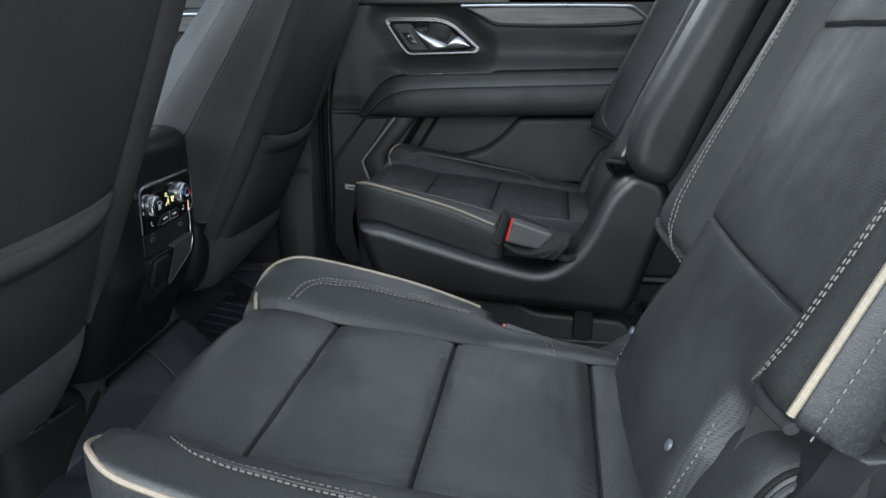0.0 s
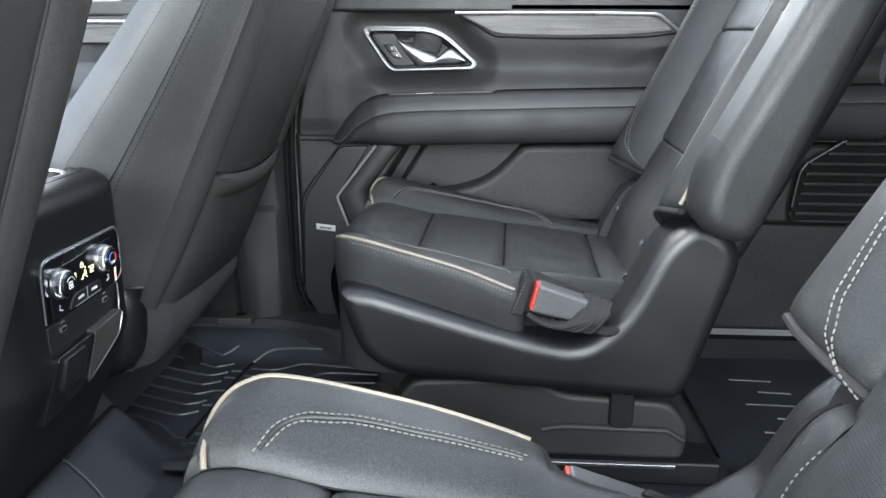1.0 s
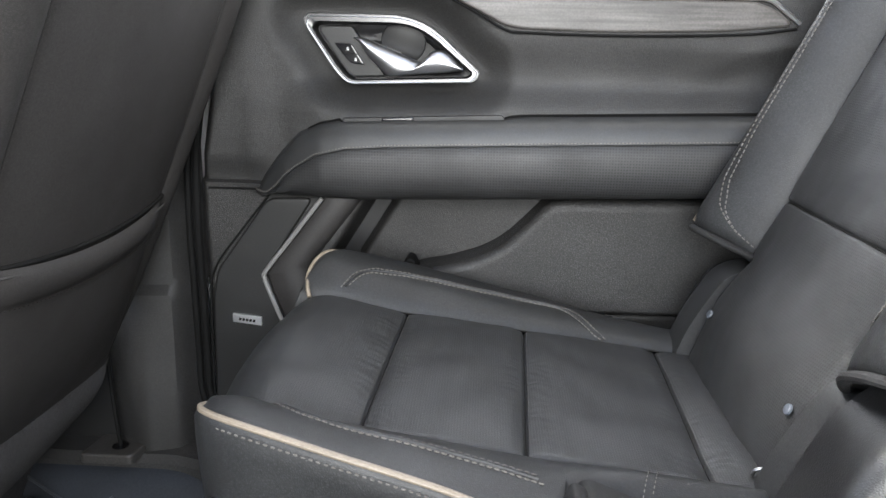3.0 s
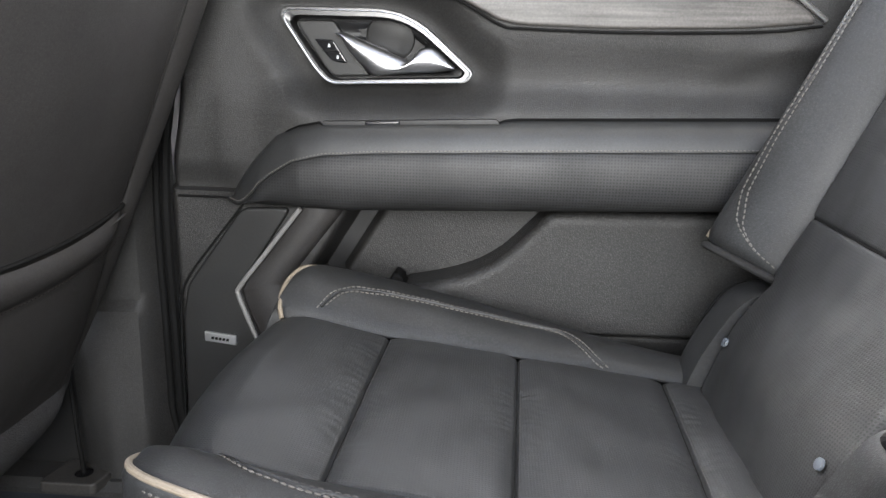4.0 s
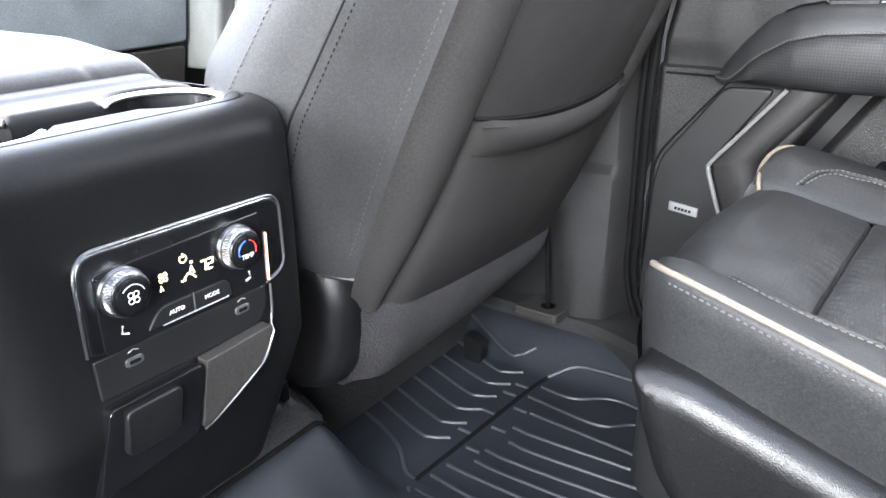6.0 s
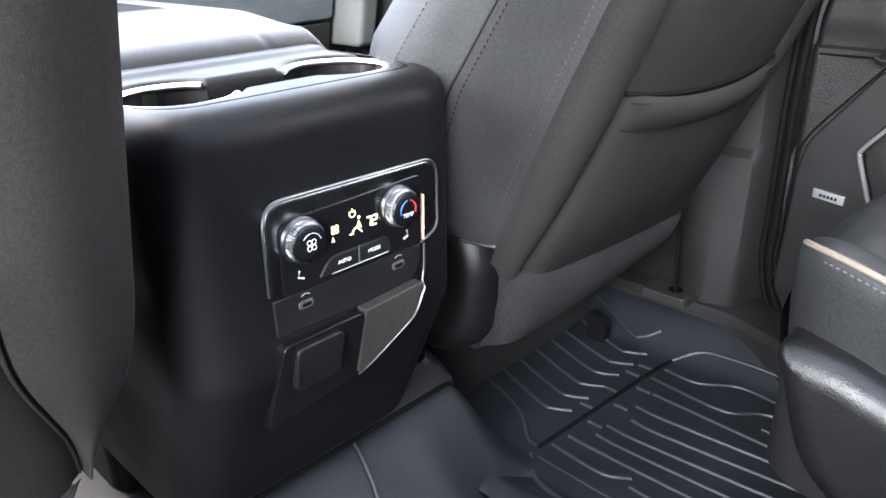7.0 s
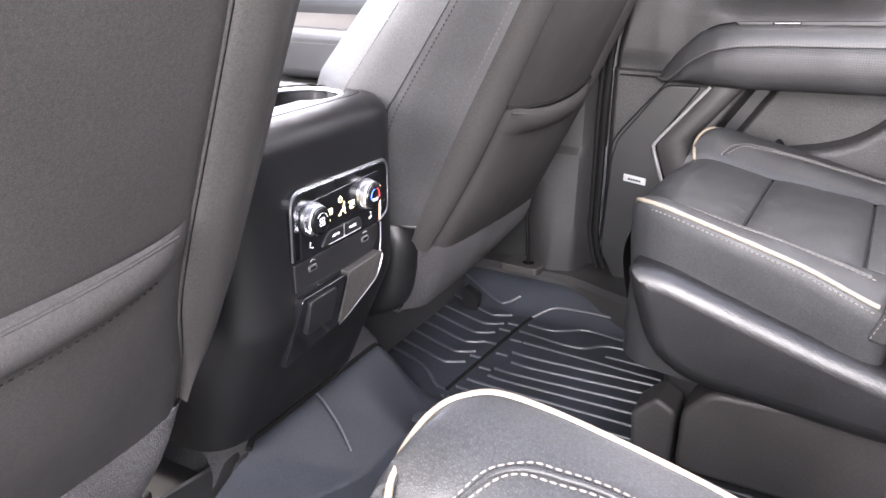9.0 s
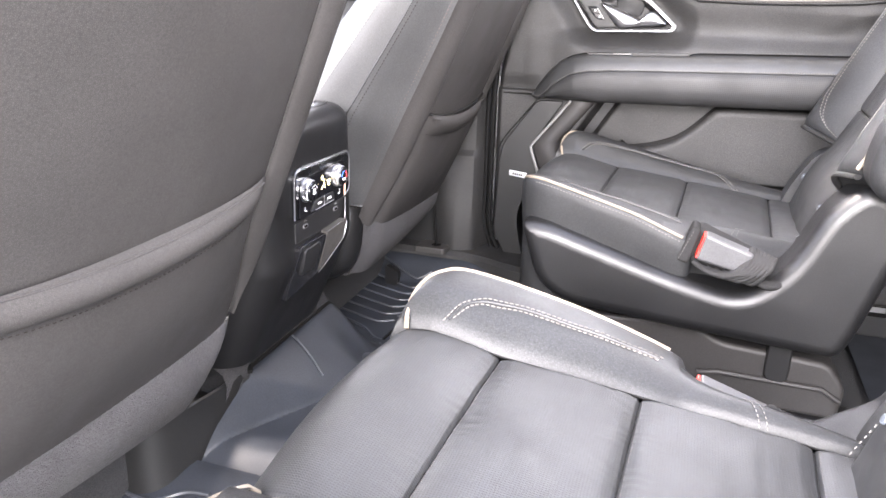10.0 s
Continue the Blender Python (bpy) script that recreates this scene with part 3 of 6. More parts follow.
# ---- floor mats ----
def ribbed_mat(flip, label):
    """A footwell liner, with a raised rim and two fields of ribs with bent ends; flip mirrors it about the car's middle."""
    m = thing("floor_mat", (-0.55, 1.52 if not flip else 2 * CY - 1.52, 0.0), label, "floor mat", "footwell liners")

    def side(y):
        return 2 * CY - y if flip else y
    xs = np.linspace(-0.95, -0.285, 90)
    ys = np.linspace(1.24, 1.742, 74)
    rows = []
    for x in xs:
        row = []
        for y in ys:
            z = 0.002 + (0.020 if flip else 0.030) * smooth(1.34, 1.25, y) + 0.052 * smooth(1.670, 1.745, y) + 0.012 * smooth(-0.86, -0.95, x)
            row.append((x, side(y), z))
        rows.append(row)
    part("liner", sheet(rows), RUBBER, m)
    r = 0.0026

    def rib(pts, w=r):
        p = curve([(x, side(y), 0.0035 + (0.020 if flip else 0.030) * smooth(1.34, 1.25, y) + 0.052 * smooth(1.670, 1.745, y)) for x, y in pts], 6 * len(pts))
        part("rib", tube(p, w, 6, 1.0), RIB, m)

    # the front field, ribs with hooked ends
    for k in range(7):
        y = 1.735 - k * 0.0395
        rib([(-0.93, y + 0.045), (-0.78, y), (-0.655, y - 0.042), (-0.628, y - 0.043), (-0.606, y - 0.030)])
    for k, x in enumerate((-0.599, -0.604, -0.570, -0.606, -0.572, -0.608, -0.577)):
        y = 1.631 - k * 0.028
        rib([(x, y), (x + 0.021, y)])
    if flip:
        # the field beside the tunnel cover
        for k, x in enumerate((-0.705, -0.735, -0.745, -0.730, -0.752)):
            rib([(-0.93, 1.330 + 0.020 * k), (-0.82, 1.330 + 0.020 * k), (x, 1.334 + 0.020 * k)], 0.0022)
        rib([(-0.90, 1.302), (-0.79, 1.308), (-0.725, 1.321), (-0.690, 1.319), (-0.655, 1.297), (-0.62, 1.292)], 0.0030)
    # the cross groove, and its lip in the ribs' lit colour
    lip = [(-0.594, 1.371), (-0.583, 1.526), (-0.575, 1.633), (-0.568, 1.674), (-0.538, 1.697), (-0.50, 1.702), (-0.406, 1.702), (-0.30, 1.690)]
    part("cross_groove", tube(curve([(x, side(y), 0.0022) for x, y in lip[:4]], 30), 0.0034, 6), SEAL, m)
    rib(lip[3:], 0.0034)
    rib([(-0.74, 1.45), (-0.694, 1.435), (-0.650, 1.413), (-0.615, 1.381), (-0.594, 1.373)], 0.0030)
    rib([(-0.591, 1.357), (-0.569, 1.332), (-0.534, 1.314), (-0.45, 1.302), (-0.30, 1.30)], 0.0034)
    # the rear field
    rib([(-0.563, 1.644), (-0.512, 1.643), (-0.462, 1.672), (-0.392, 1.666), (-0.30, 1.655)])
    rib([(-0.567, 1.612), (-0.456, 1.603), (-0.405, 1.634), (-0.30, 1.634)])
    rib([(-0.583, 1.392), (-0.509, 1.386), (-0.476, 1.402)])
    for x, y0, y1 in ((-0.401, 1.598, 1.598), (-0.545, 1.576, 1.566), (-0.548, 1.535, 1.546), (-0.536, 1.503, 1.516), (-0.553, 1.472, 1.484), (-0.553, 1.446, 1.452), (-0.578, 1.420, 1.420), (-0.470, 1.388, 1.388), (-0.582, 1.359, 1.352)):
        rib([(x, y0), (x + 0.05, y0 - 0.002), (-0.30, y1)])
    return m


ribbed_mat(False, "dark blue-black ribbed rubber floor liner before the far chair")
ribbed_mat(True, "dark blue-black ribbed rubber floor liner before the near chair")


def tunnel_mat():
    m = thing("tunnel_mat", (-0.45, CY, 0.03), "smooth dark rubber mat over the tunnel between the seats", "floor mat")
    def left(y):
        return lerp(y, (0.845, 0.885, 0.999, 1.02), (-0.640, -0.674, -0.652, -0.664))

    def lie(x, y):
        mid = 1 - smooth(0.13, 0.215, abs(y - CY))
        ramp = ramp_height(x, y) * (1 - smooth(0.215, 0.295, y - CY)) * smooth(0.870, 0.892, y)
        return 0.004 + 0.035 * mid + ramp * (0.106 - 0.035 * mid)
    rows = []
    for y in np.linspace(0.845, 1.372, 130):
        x0 = left(y)
        rows.append([(x, y, lie(x, y) + 0.0012 * math.sin(x * 9 + y * 5)) for x in [x0 + 0.16 * k / 50 for k in range(50)] + list(np.linspace(x0 + 0.16, 0.60, 60))])
    part("liner", sheet(rows), RUBBER, m)
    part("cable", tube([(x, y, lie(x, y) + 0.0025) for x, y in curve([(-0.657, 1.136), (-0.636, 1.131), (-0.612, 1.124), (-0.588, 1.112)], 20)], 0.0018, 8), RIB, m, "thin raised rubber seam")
    part("rim", tube([(left(y), y, lie(left(y), y) + 0.001) for y in np.linspace(1.005, 1.335, 60)], 0.0040, 8), SEAL, m, "dark upturned mat edge")
    for k in range(9):
        y = 1.20 - 0.028 * k
        part("rib", tube([(0.02 + 0.01 * (k % 3), y, 0.041), (0.50, y, 0.041)], 0.0024, 6, 1.0), RIB, m)
    return m


tunnel_mat()


def rear_mat():
    m = thing("rear_mat", (0.6, 1.5, 0.0), "ribbed black rubber mat behind the captain's chair", "floor mat")
    rows = [[(x, y, 0.002 + 0.012 * smooth(1.36, 1.31, y)) for y in np.linspace(1.30, 1.76, 30)] for x in np.linspace(0.30, 0.95, 20)]
    part("liner", sheet(rows), RUBBER, m)
    for k in range(7):
        y = 1.66 - 0.05 * k
        part("rib", tube([(0.40 + 0.04 * (k % 2), y, 0.003), (0.48 + 0.02 * (k % 3), y - 0.004, 0.003)], 0.0022, 6, 1.0), RIB, m)
    return m


rear_mat()


# ---- second-row captain's chairs ----
def captain_chair(yc, s, label, set_back, buckle_out, buckle_high, has_arm, shell_back, seam_shift, wing_out):
    """yc: the chair's middle; s: +1 where the car's middle lies towards +y."""
    chair = thing("captain_chair", (-0.05, yc, 0.0), label, "car seat", "second-row captain's chairs")

    def P(x, v, z):
        return (x, yc + s * v, z)

    # cushion
    seams = tuple(q + seam_shift for q in (-0.205, -0.070, 0.080))
    nose = [(x, d) for x, d in curve([(-0.306, -0.17), (-0.324, -0.11), (-0.333, -0.065), (-0.331, -0.036), (-0.320, -0.010), (-0.302, 0.003), (-0.28, 0.006)], 26)]
    stations = [(x, 0.353 + d, True) for x, d in nose[:-1]] + [(x, 0.353 - (x + 0.28) * 0.123 + 0.006 * smooth(-0.20, -0.28, x), False) for x in sorted(list(np.arange(-0.28, 0.165, 0.003)) + [q + d for q in seams for d in np.arange(-0.0056, 0.0057, 0.0008)])]

    def pad(x, v):
        e = 0.0
        for q in seams:
            e -= 0.0036 * math.exp(-((x - q) / 0.0016) ** 2) + 0.0030 * math.exp(-((x - q) / 0.009) ** 2)
            e += 0.0004 * math.exp(-((x - q) / 0.022) ** 2) * math.sin(v * 480 + 9 * noise.noise(Vector((x * 30, v * 40, q * 9)))) * (0.5 + noise.noise(Vector((v * 16, q * 31, s))))
        edges = (-0.335,) + seams + (0.16,)
        for a, b in zip(edges, edges[1:]):
            if a < x < b:
                e += 0.0048 * math.sin(math.pi * (x - a) / (b - a)) ** 0.7 * math.cos(v / 0.14 * 1.4)
        e -= 0.004 * math.exp(-((0.14 - abs(v)) / 0.004) ** 2)
        e += 0.0014 * noise.noise(Vector((x * 20, v * 20, s * 3))) + 0.0006 * noise.noise(Vector((x * 70, v * 26, s * 7)))
        return e

    vs = np.linspace(-0.14, 0.14, 113)
    def full(x, v):
        slant = 0.038 * s * v * smooth(-0.30, -0.22, x) * smooth(0.165, 0.11, x)
        return (0.004 - 0.012 * (1 - (v / 0.14) ** 2)) * smooth(-0.20, -0.30, x) + slant

    rows = [[P(x + full(x, v), v, z + pad(x, v)) for v in vs] for x, z, _ in stations]
    part("cushion_panel", sheet(rows), LEATHER_PERF, chair, "perforated black leather cushion panel")
    for q in seams:
        part("seam", tube([P(q + full(q, v), v, 0.353 - (q + 0.28) * 0.123 + pad(q, v) - 0.0001) for v in np.linspace(-0.136, 0.136, 40)], 0.0009, 6), SEAL, chair)
        part("panel_stitching", stitches([P(q + 0.0030 + full(q, v), v, 0.353 - (q + 0.283) * 0.123 + pad(q + 0.003, v) + 0.0004) for v in np.linspace(-0.132, 0.132, 23)], 0.0026, 0.0022, 0.0003), THREAD_DARK, chair)

    # bolsters between the panel's seam and the piped crest
    front = [(-0.302, 0.144, 0.366), (-0.306, 0.166, 0.375), (-0.302, 0.190, 0.386), (-0.290, 0.208, 0.392)]
    inner_line = front + [(-0.265, 0.221, 0.392), (-0.20, 0.229, 0.377), (-0.12, 0.233, 0.355), (-0.048, 0.236, 0.328), (-0.036, 0.212, 0.324), (0.0, 0.190, 0.318), (0.08, 0.176, 0.306), (0.22, 0.146, 0.270)]
    outer_line = front + [(-0.265, 0.221, 0.389), (-0.20, 0.229, 0.374), (-0.12, 0.232, 0.354), (-0.048, 0.233, 0.336), (-0.03, 0.2325, 0.332), (0.0, 0.232, 0.324), (0.08, 0.230, 0.306), (0.22, 0.224, 0.282)]
    seam_x = (-0.323, -0.316, -0.306, -0.292, -0.262, -0.20, -0.12, -0.048, -0.030, 0.0, 0.08, 0.22)
    nose_x, nose_z = [q[0] for q in nose[15:]], [0.353 + q[1] for q in nose[15:]]

    def top_z(x):
        return lerp(x, nose_x, nose_z) if x < -0.28 else 0.353 - (x + 0.28) * 0.123 + 0.006 * smooth(-0.20, -0.28, x)

    for inner in (True, False):
        g = 1 if inner else -1
        crest = curve(inner_line if inner else outer_line, 150)
        base = [(x, 0.14, top_z(x)) for x in curve([(q,) for q in seam_x], 150)[:, 0]]
        base_x = [q[0] for q in base]

        def bolster_at(x, f):
            k = lerp(x, base_x, range(150))
            i = min(int(k), 148)
            p = np.array(base[i]) * (1 - k + i) + np.array(base[i + 1]) * (k - i)
            q = crest[i] * (1 - k + i) + crest[i + 1] * (k - i)
            m = p + (q - p) * f
            m[2] += 0.011 * math.sin(math.pi * f ** 0.85) - 0.004 * math.exp(-(f / 0.06) ** 2) + 0.0008 * noise.noise(Vector((m[0] * 30, m[1] * 30, 5 + s)))
            return m

        rows = []
        for k in range(150):
            row = []
            for f in np.linspace(0, 1, 22):
                m = bolster_at(base_x[k], f)
                row.append(P(m[0], g * m[1], m[2]))
            t = crest[min(k + 1, 149)] - crest[max(k - 1, 0)]
            nx, nv = -t[1], t[0]
            ln = math.hypot(nx, nv)
            nx, nv = nx / ln, nv / ln
            if inner and k > 108:
                nx, nv = 0.0, 1.0
            bulge = 1 + 0.25 * max(0, -nx)
            c = crest[k]
            for o, dz in ((0.0045, -0.002), (0.0068, -0.007), (0.0070, -0.022), (0.006, -0.05), (0.003, -0.09)):
                row.append(P(c[0] + nx * o * bulge, g * (c[1] + nv * o), c[2] + dz))
            row.append(P(c[0] + nx * 0.004, g * (c[1] + nv * 0.004), 0.19))
            rows.append(row)
        part("cushion_bolster", sheet(rows), LEATHER_SEAT, chair, sharp=60)
        part("seam", tube([P(m[0], g * (m[1] + 0.0006), m[2] - 0.0036) for m in base[2:]], 0.0010, 6), SEAL, chair)
        end = -0.050 if inner else 0.10
        cut = [q for q in crest if q[0] < end]
        off = []
        for k, q in enumerate(cut):
            t = cut[min(k + 1, len(cut) - 1)] - cut[max(k - 1, 0)]
            ln = math.hypot(t[0], t[1])
            w = 0.0035 if inner else 0.0048 + 0.0017 * smooth(-0.30, -0.26, q[0])
            off.append((q[0] - t[1] / ln * w, q[1] + t[0] / ln * w))
        part("piping", tube([P(-0.303, g * 0.136, 0.356)] + [P(o[0], g * o[1], q[2] - (0.001 if inner else 0.001 + 0.006 * smooth(-0.30, -0.26, q[0]))) for q, o in zip(cut, off)], 0.0025, 10), PIPING, chair, "cream leather piping")
        low = [P(q[0], g * (q[1] + 0.0078), q[2] - 0.0075) for q in cut if q[0] > -0.292]
        part("side_stitching", stitches(low[6:], 0.0036, 0.0018, 0.0008), THREAD, chair)
        stop = -0.050 if inner else 0.045
        lines, rows_of = [], []
        for off in (0.0, 0.075):
            pts = []
            for x in np.arange(-0.272 + off * 0.12, stop + 0.001, 0.004):
                f = lerp(x, (-0.272 + off * 0.12, -0.255, -0.235, -0.20, 0), (0.02, 0.34, 0.52, 0.60, 0.60)) - off * 1.3 * smooth(-0.272, -0.24, x)
                if not inner:
                    f *= 1 - smooth(stop - 0.05 - off * 0.1, stop - off * 0.1, x) * 0.96
                m = bolster_at(x, max(f, 0.02))
                pts.append(P(m[0], g * m[1], m[2] + 0.0008))
            lines.append(stitches(curve(pts[1::3], 60), 0.0046, 0.0010, 0.0008))
            rows_of.append(pts)
        part("bolster_stitching", merge(*lines), THREAD, chair, "double row of pale stitching")
        ridge = [tuple((np.array(p) + np.array(q)) / 2) for p, q in zip(*rows_of)]
        part("bolster_welt", tube(curve(ridge[1::3], 60), 0.0018, 8), LEATHER_SEAT, chair)
        if inner:
            tags = []
            for off in (0.0, 0.007):
                pts = []
                for f in np.linspace(0.03, 0.9, 9):
                    m = bolster_at(0.018 + off + (1 - f) * 0.016, f)
                    pts.append(P(m[0], m[1], m[2] + 0.001))
                tags.append(stitches(pts, 0.0034, 0.0016, 0.0005))
            part("tag_stitching", merge(*tags), THREAD, chair)

    # plastic shells, rails and base
    shell = fillet([(-0.302, 0.328), (-0.268, 0.228), (-0.222, 0.196), (-0.05, 0.182), (0.186, 0.168), (0.203, 0.200), (0.224, 0.275), (0.252, 0.375), (0.238, 0.412),
                    (0.186, 0.440), (0.140, 0.398), (0.100, 0.300), (0.046, 0.246), (-0.055, 0.268), (-0.258, 0.328)],
                   [0.02, 0.03, 0.03, 0.02, 0.03, 0.02, 0.05, 0.03, 0.03, 0.04, 0.04, 0.05, 0.06, 0.05, 0.02], 6)
    shell = [(a + shell_back * smooth(0.02, 0.12, a) * smooth(0.20, 0.28, b), b - 0.7 * shell_back * smooth(0.28, 0.36, b) * smooth(0.0, 0.1, a)) for a, b in shell]
    low_shell = fillet([(-0.302, 0.328), (-0.268, 0.228), (-0.222, 0.196), (-0.05, 0.182), (0.186, 0.168), (0.21, 0.22), (0.20, 0.262), (-0.055, 0.265), (-0.262, 0.322)], [0.02, 0.03, 0.03, 0.02, 0.03, 0.03, 0.03, 0.05, 0.02], 6)
    for g, name in ((1, "side_shell"), (-1, "side_shell")):
        part(name, slab(shell if g > 0 else low_shell, lambda a, b, d: P(a, g * d, b), 0.186, 0.257, 0.022, 8), PLASTIC, chair, "black grained plastic side shell")
    cover = fillet([(-0.225, 0.045), (-0.225, 0.130), (-0.195, 0.166), (-0.02, 0.176), (0.03, 0.150), (0.19, 0.140), (0.220, 0.10), (0.215, 0.045)], 0.015)
    for g in (1, -1):
        part("base_cover", slab(cover, lambda a, b, d: P(a, g * d, b), 0.150, 0.205, 0.008, 4), PLASTIC_GRAB, chair)
        part("base_ridge", tube([P(0.0, g * 0.206, 0.092), P(0.03, g * 0.209, 0.100), P(0.185, g * 0.209, 0.098), P(0.212, g * 0.206, 0.080)], 0.005, 8), PLASTIC_GRAB, chair)
        part("front_cap", slab(fillet([(-0.280, 0.045), (-0.230, 0.045), (-0.230, 0.125), (-0.255, 0.140), (-0.285, 0.110)], 0.008), lambda a, b, d: P(a, g * d, b), 0.155, 0.205, 0.006), PLASTIC_GRAB, chair)
        part("strut", slab(fillet([(0.098, 0.098), (0.134, 0.098), (0.134, 0.20), (0.098, 0.20)], [0.017, 0.017, 0.004, 0.004]), lambda a, b, d: P(a, g * d, b), 0.19, 0.213, 0.003), PLASTIC_FLAT, chair)
        part("rail", box(-0.285, 0.27, min(yc + s * g * 0.150, yc + s * g * 0.215), max(yc + s * g * 0.150, yc + s * g * 0.215), 0.008, 0.046, 0.004), PLASTIC_FLAT, chair)
        part("rail_strip", box(-0.02, 0.20, min(yc + s * g * 0.2165, yc + s * g * 0.222), max(yc + s * g * 0.2165, yc + s * g * 0.222), 0.040, 0.046, 0.001), STEEL, chair, "bright steel rail edge")
    part("under_frame", box(-0.26, 0.20, yc - 0.15, yc + 0.15, 0.06, 0.24, 0.01), PLASTIC_FLAT, chair)

    # belt buckle in its cloth pocket, on the inner side
    a = (0.010, buckle_out, buckle_high)

    def K(i, j, k):
        """i along the buckle, j out from the seat, k up across it."""
        return P(a[0] + i * 0.97 + k * 0.24, a[1] + j, a[2] - i * 0.24 + k * 0.97)

    buckle = part("belt_buckle", slab(fillet([(-0.034, -0.020), (0.034, -0.018), (0.040, 0.016), (-0.034, 0.022)], 0.005), lambda p, q, d: K(p, d, q), -0.012, 0.012, 0.004), GREY_PLASTIC, chair, "grey plastic belt buckle")
    part("release_button", slab(fillet([(-0.0365, -0.018), (-0.0325, -0.018), (-0.0325, 0.020), (-0.0365, 0.020)], 0.0015), lambda p, q, d: K(p, d, q), -0.011, 0.0105, 0.002), RED, buckle, "red release button")
    part("pocket", slab(fillet([(-0.050, -0.035), (0.03, -0.036), (0.066, -0.022), (0.066, 0.006), (-0.046, 0.023)], 0.012), lambda p, q, d: K(p, d, q), -0.05, -0.013, 0.010, 5), FABRIC, chair, "black cloth buckle pocket")
    part("pouch_front", slab(fillet([(-0.060, -0.034), (-0.041, -0.034), (-0.041, 0.022), (-0.055, 0.026)], 0.006), lambda p, q, d: K(p, d, q), -0.035, 0.003, 0.004), FABRIC, chair, "black cloth pouch edge")
    part("pouch_stitching", stitches([K(-0.057 + 0.0006 * j, 0.0036, -0.030 + 0.0054 * j) for j in range(10)], 0.0034, 0.0022, 0.0005), THREAD_DARK, chair)
    for k in range(7):
        w = k * 0.0088
        sag = 0.0022 * math.sin(k * 2.1)
        pts = curve([K(-0.036 + w * 1.25, 0.004 + sag, -0.026 - 0.003 * math.sin(k)), K(-0.006 + w * 1.1, 0.015 + sag, -0.030 + 0.001 * k), K(0.022 + w * 0.75, 0.018, -0.018 + w * 0.30), K(0.036 + w * 0.55, 0.010, 0.004 + w * 0.12), K(0.036 + w * 0.62, -0.004, 0.022 - w * 0.10)], 26)
        part("fold", tube(pts, [0.0052 + 0.0022 * math.sin(math.pi * j / 25) + 0.0006 * math.sin(j * 0.9 + k) for j in range(26)], 10, 0.62), FABRIC, chair)
    part("belt_end", tube(curve([K(0.052, 0.002, -0.020), K(0.078, 0.004, -0.022), K(0.094, -0.004, -0.006)], 12), 0.012, 12, 0.55), FABRIC, chair)

    # backrest
    def B(q, v, h):
        return (0.14 + set_back + 0.4226 * q - 0.9063 * h, yc + s * v, 0.315 + 0.9063 * q + 0.4226 * h)

    def half(q):
        return lerp(q, (-0.05, 0.06, 0.10, 0.13, 0.165, 0.39, 0.72), (0.150, 0.156, 0.146, 0.134, 0.134, 0.150, 0.155))

    def span(q, g=1):
        if g < 0:
            return ease(q, (0.05, 0.14, 0.24, 0.33, 0.5, 0.72), (0.222, 0.220, 0.212, 0.207, 0.205, 0.203))
        return ease(q, (0.05, 0.14, 0.24, 0.33, 0.5, 0.72), (0.258, 0.256, 0.244, 0.232, 0.226, 0.222))

    rows = []
    for q in sorted(list(np.arange(-0.06, 0.722, 0.005)) + [m + d for m in (0.188, 0.392) for d in np.arange(-0.006, 0.0061, 0.001)]):
        row = []
        w = half(q)
        for f in np.linspace(-1, 1, 57):
            h = 0.010 * math.cos(f * 1.45) * smooth(-0.06, 0.05, q) + 0.014 * math.exp(-((q - 0.06) / 0.06) ** 2) * (1 - f * f)
            for m in (0.188, 0.392):
                h -= 0.0036 * math.exp(-((q - m) / 0.0018) ** 2) + 0.0014 * math.exp(-((q - m) / 0.007) ** 2)
            h -= 0.004 * math.exp(-((1 - abs(f)) * w / 0.004) ** 2)
            h -= 0.03 * (1 - smooth(-0.065, -0.01, q))
            if q < 0.13:
                h -= 0.045 * smooth(0.80, 1.0, abs(f)) * (1 - smooth(0.08, 0.13, q))
            h += 0.0014 * noise.noise(Vector((q * 20, f * 4, s * 3 + 9))) + 0.0005 * noise.noise(Vector((q * 60, f * 9, s * 5 + 2)))
            row.append(B(q, f * w, h))
        rows.append(row)
    part("back_panel", sheet(rows), LEATHER_PERF_BACK, chair, "perforated black leather back panel")

    for m in (0.188, 0.392):
        part("seam", tube([B(m, f * half(m), 0.010 * math.cos(f * 1.45) - 0.0048) for f in np.linspace(-0.97, 0.97, 40)], 0.0011, 6), SEAL, chair)

    drop = 0.042 * (1 - wing_out)

    def wing_foot(f, g):
        """Where the bolster of the back ends, low down; f: from the panel's seam to the piped edge."""
        if wing_out < 1:
            return 0.137 + 0.006 * f
        return 0.088 + 0.045 * f if g > 0 else 0.122 - 0.008 * f

    def wing(q, f, g=1):
        w = half(q)
        v = w + (span(q, g) - w) * f
        return v, wing_out * (0.056 * math.sin(min(1, f / 0.72) * math.pi / 2) ** 0.9 - 0.014 * smooth(0.70, 1.0, f)) - 0.004 * math.exp(-(f / 0.05) ** 2)

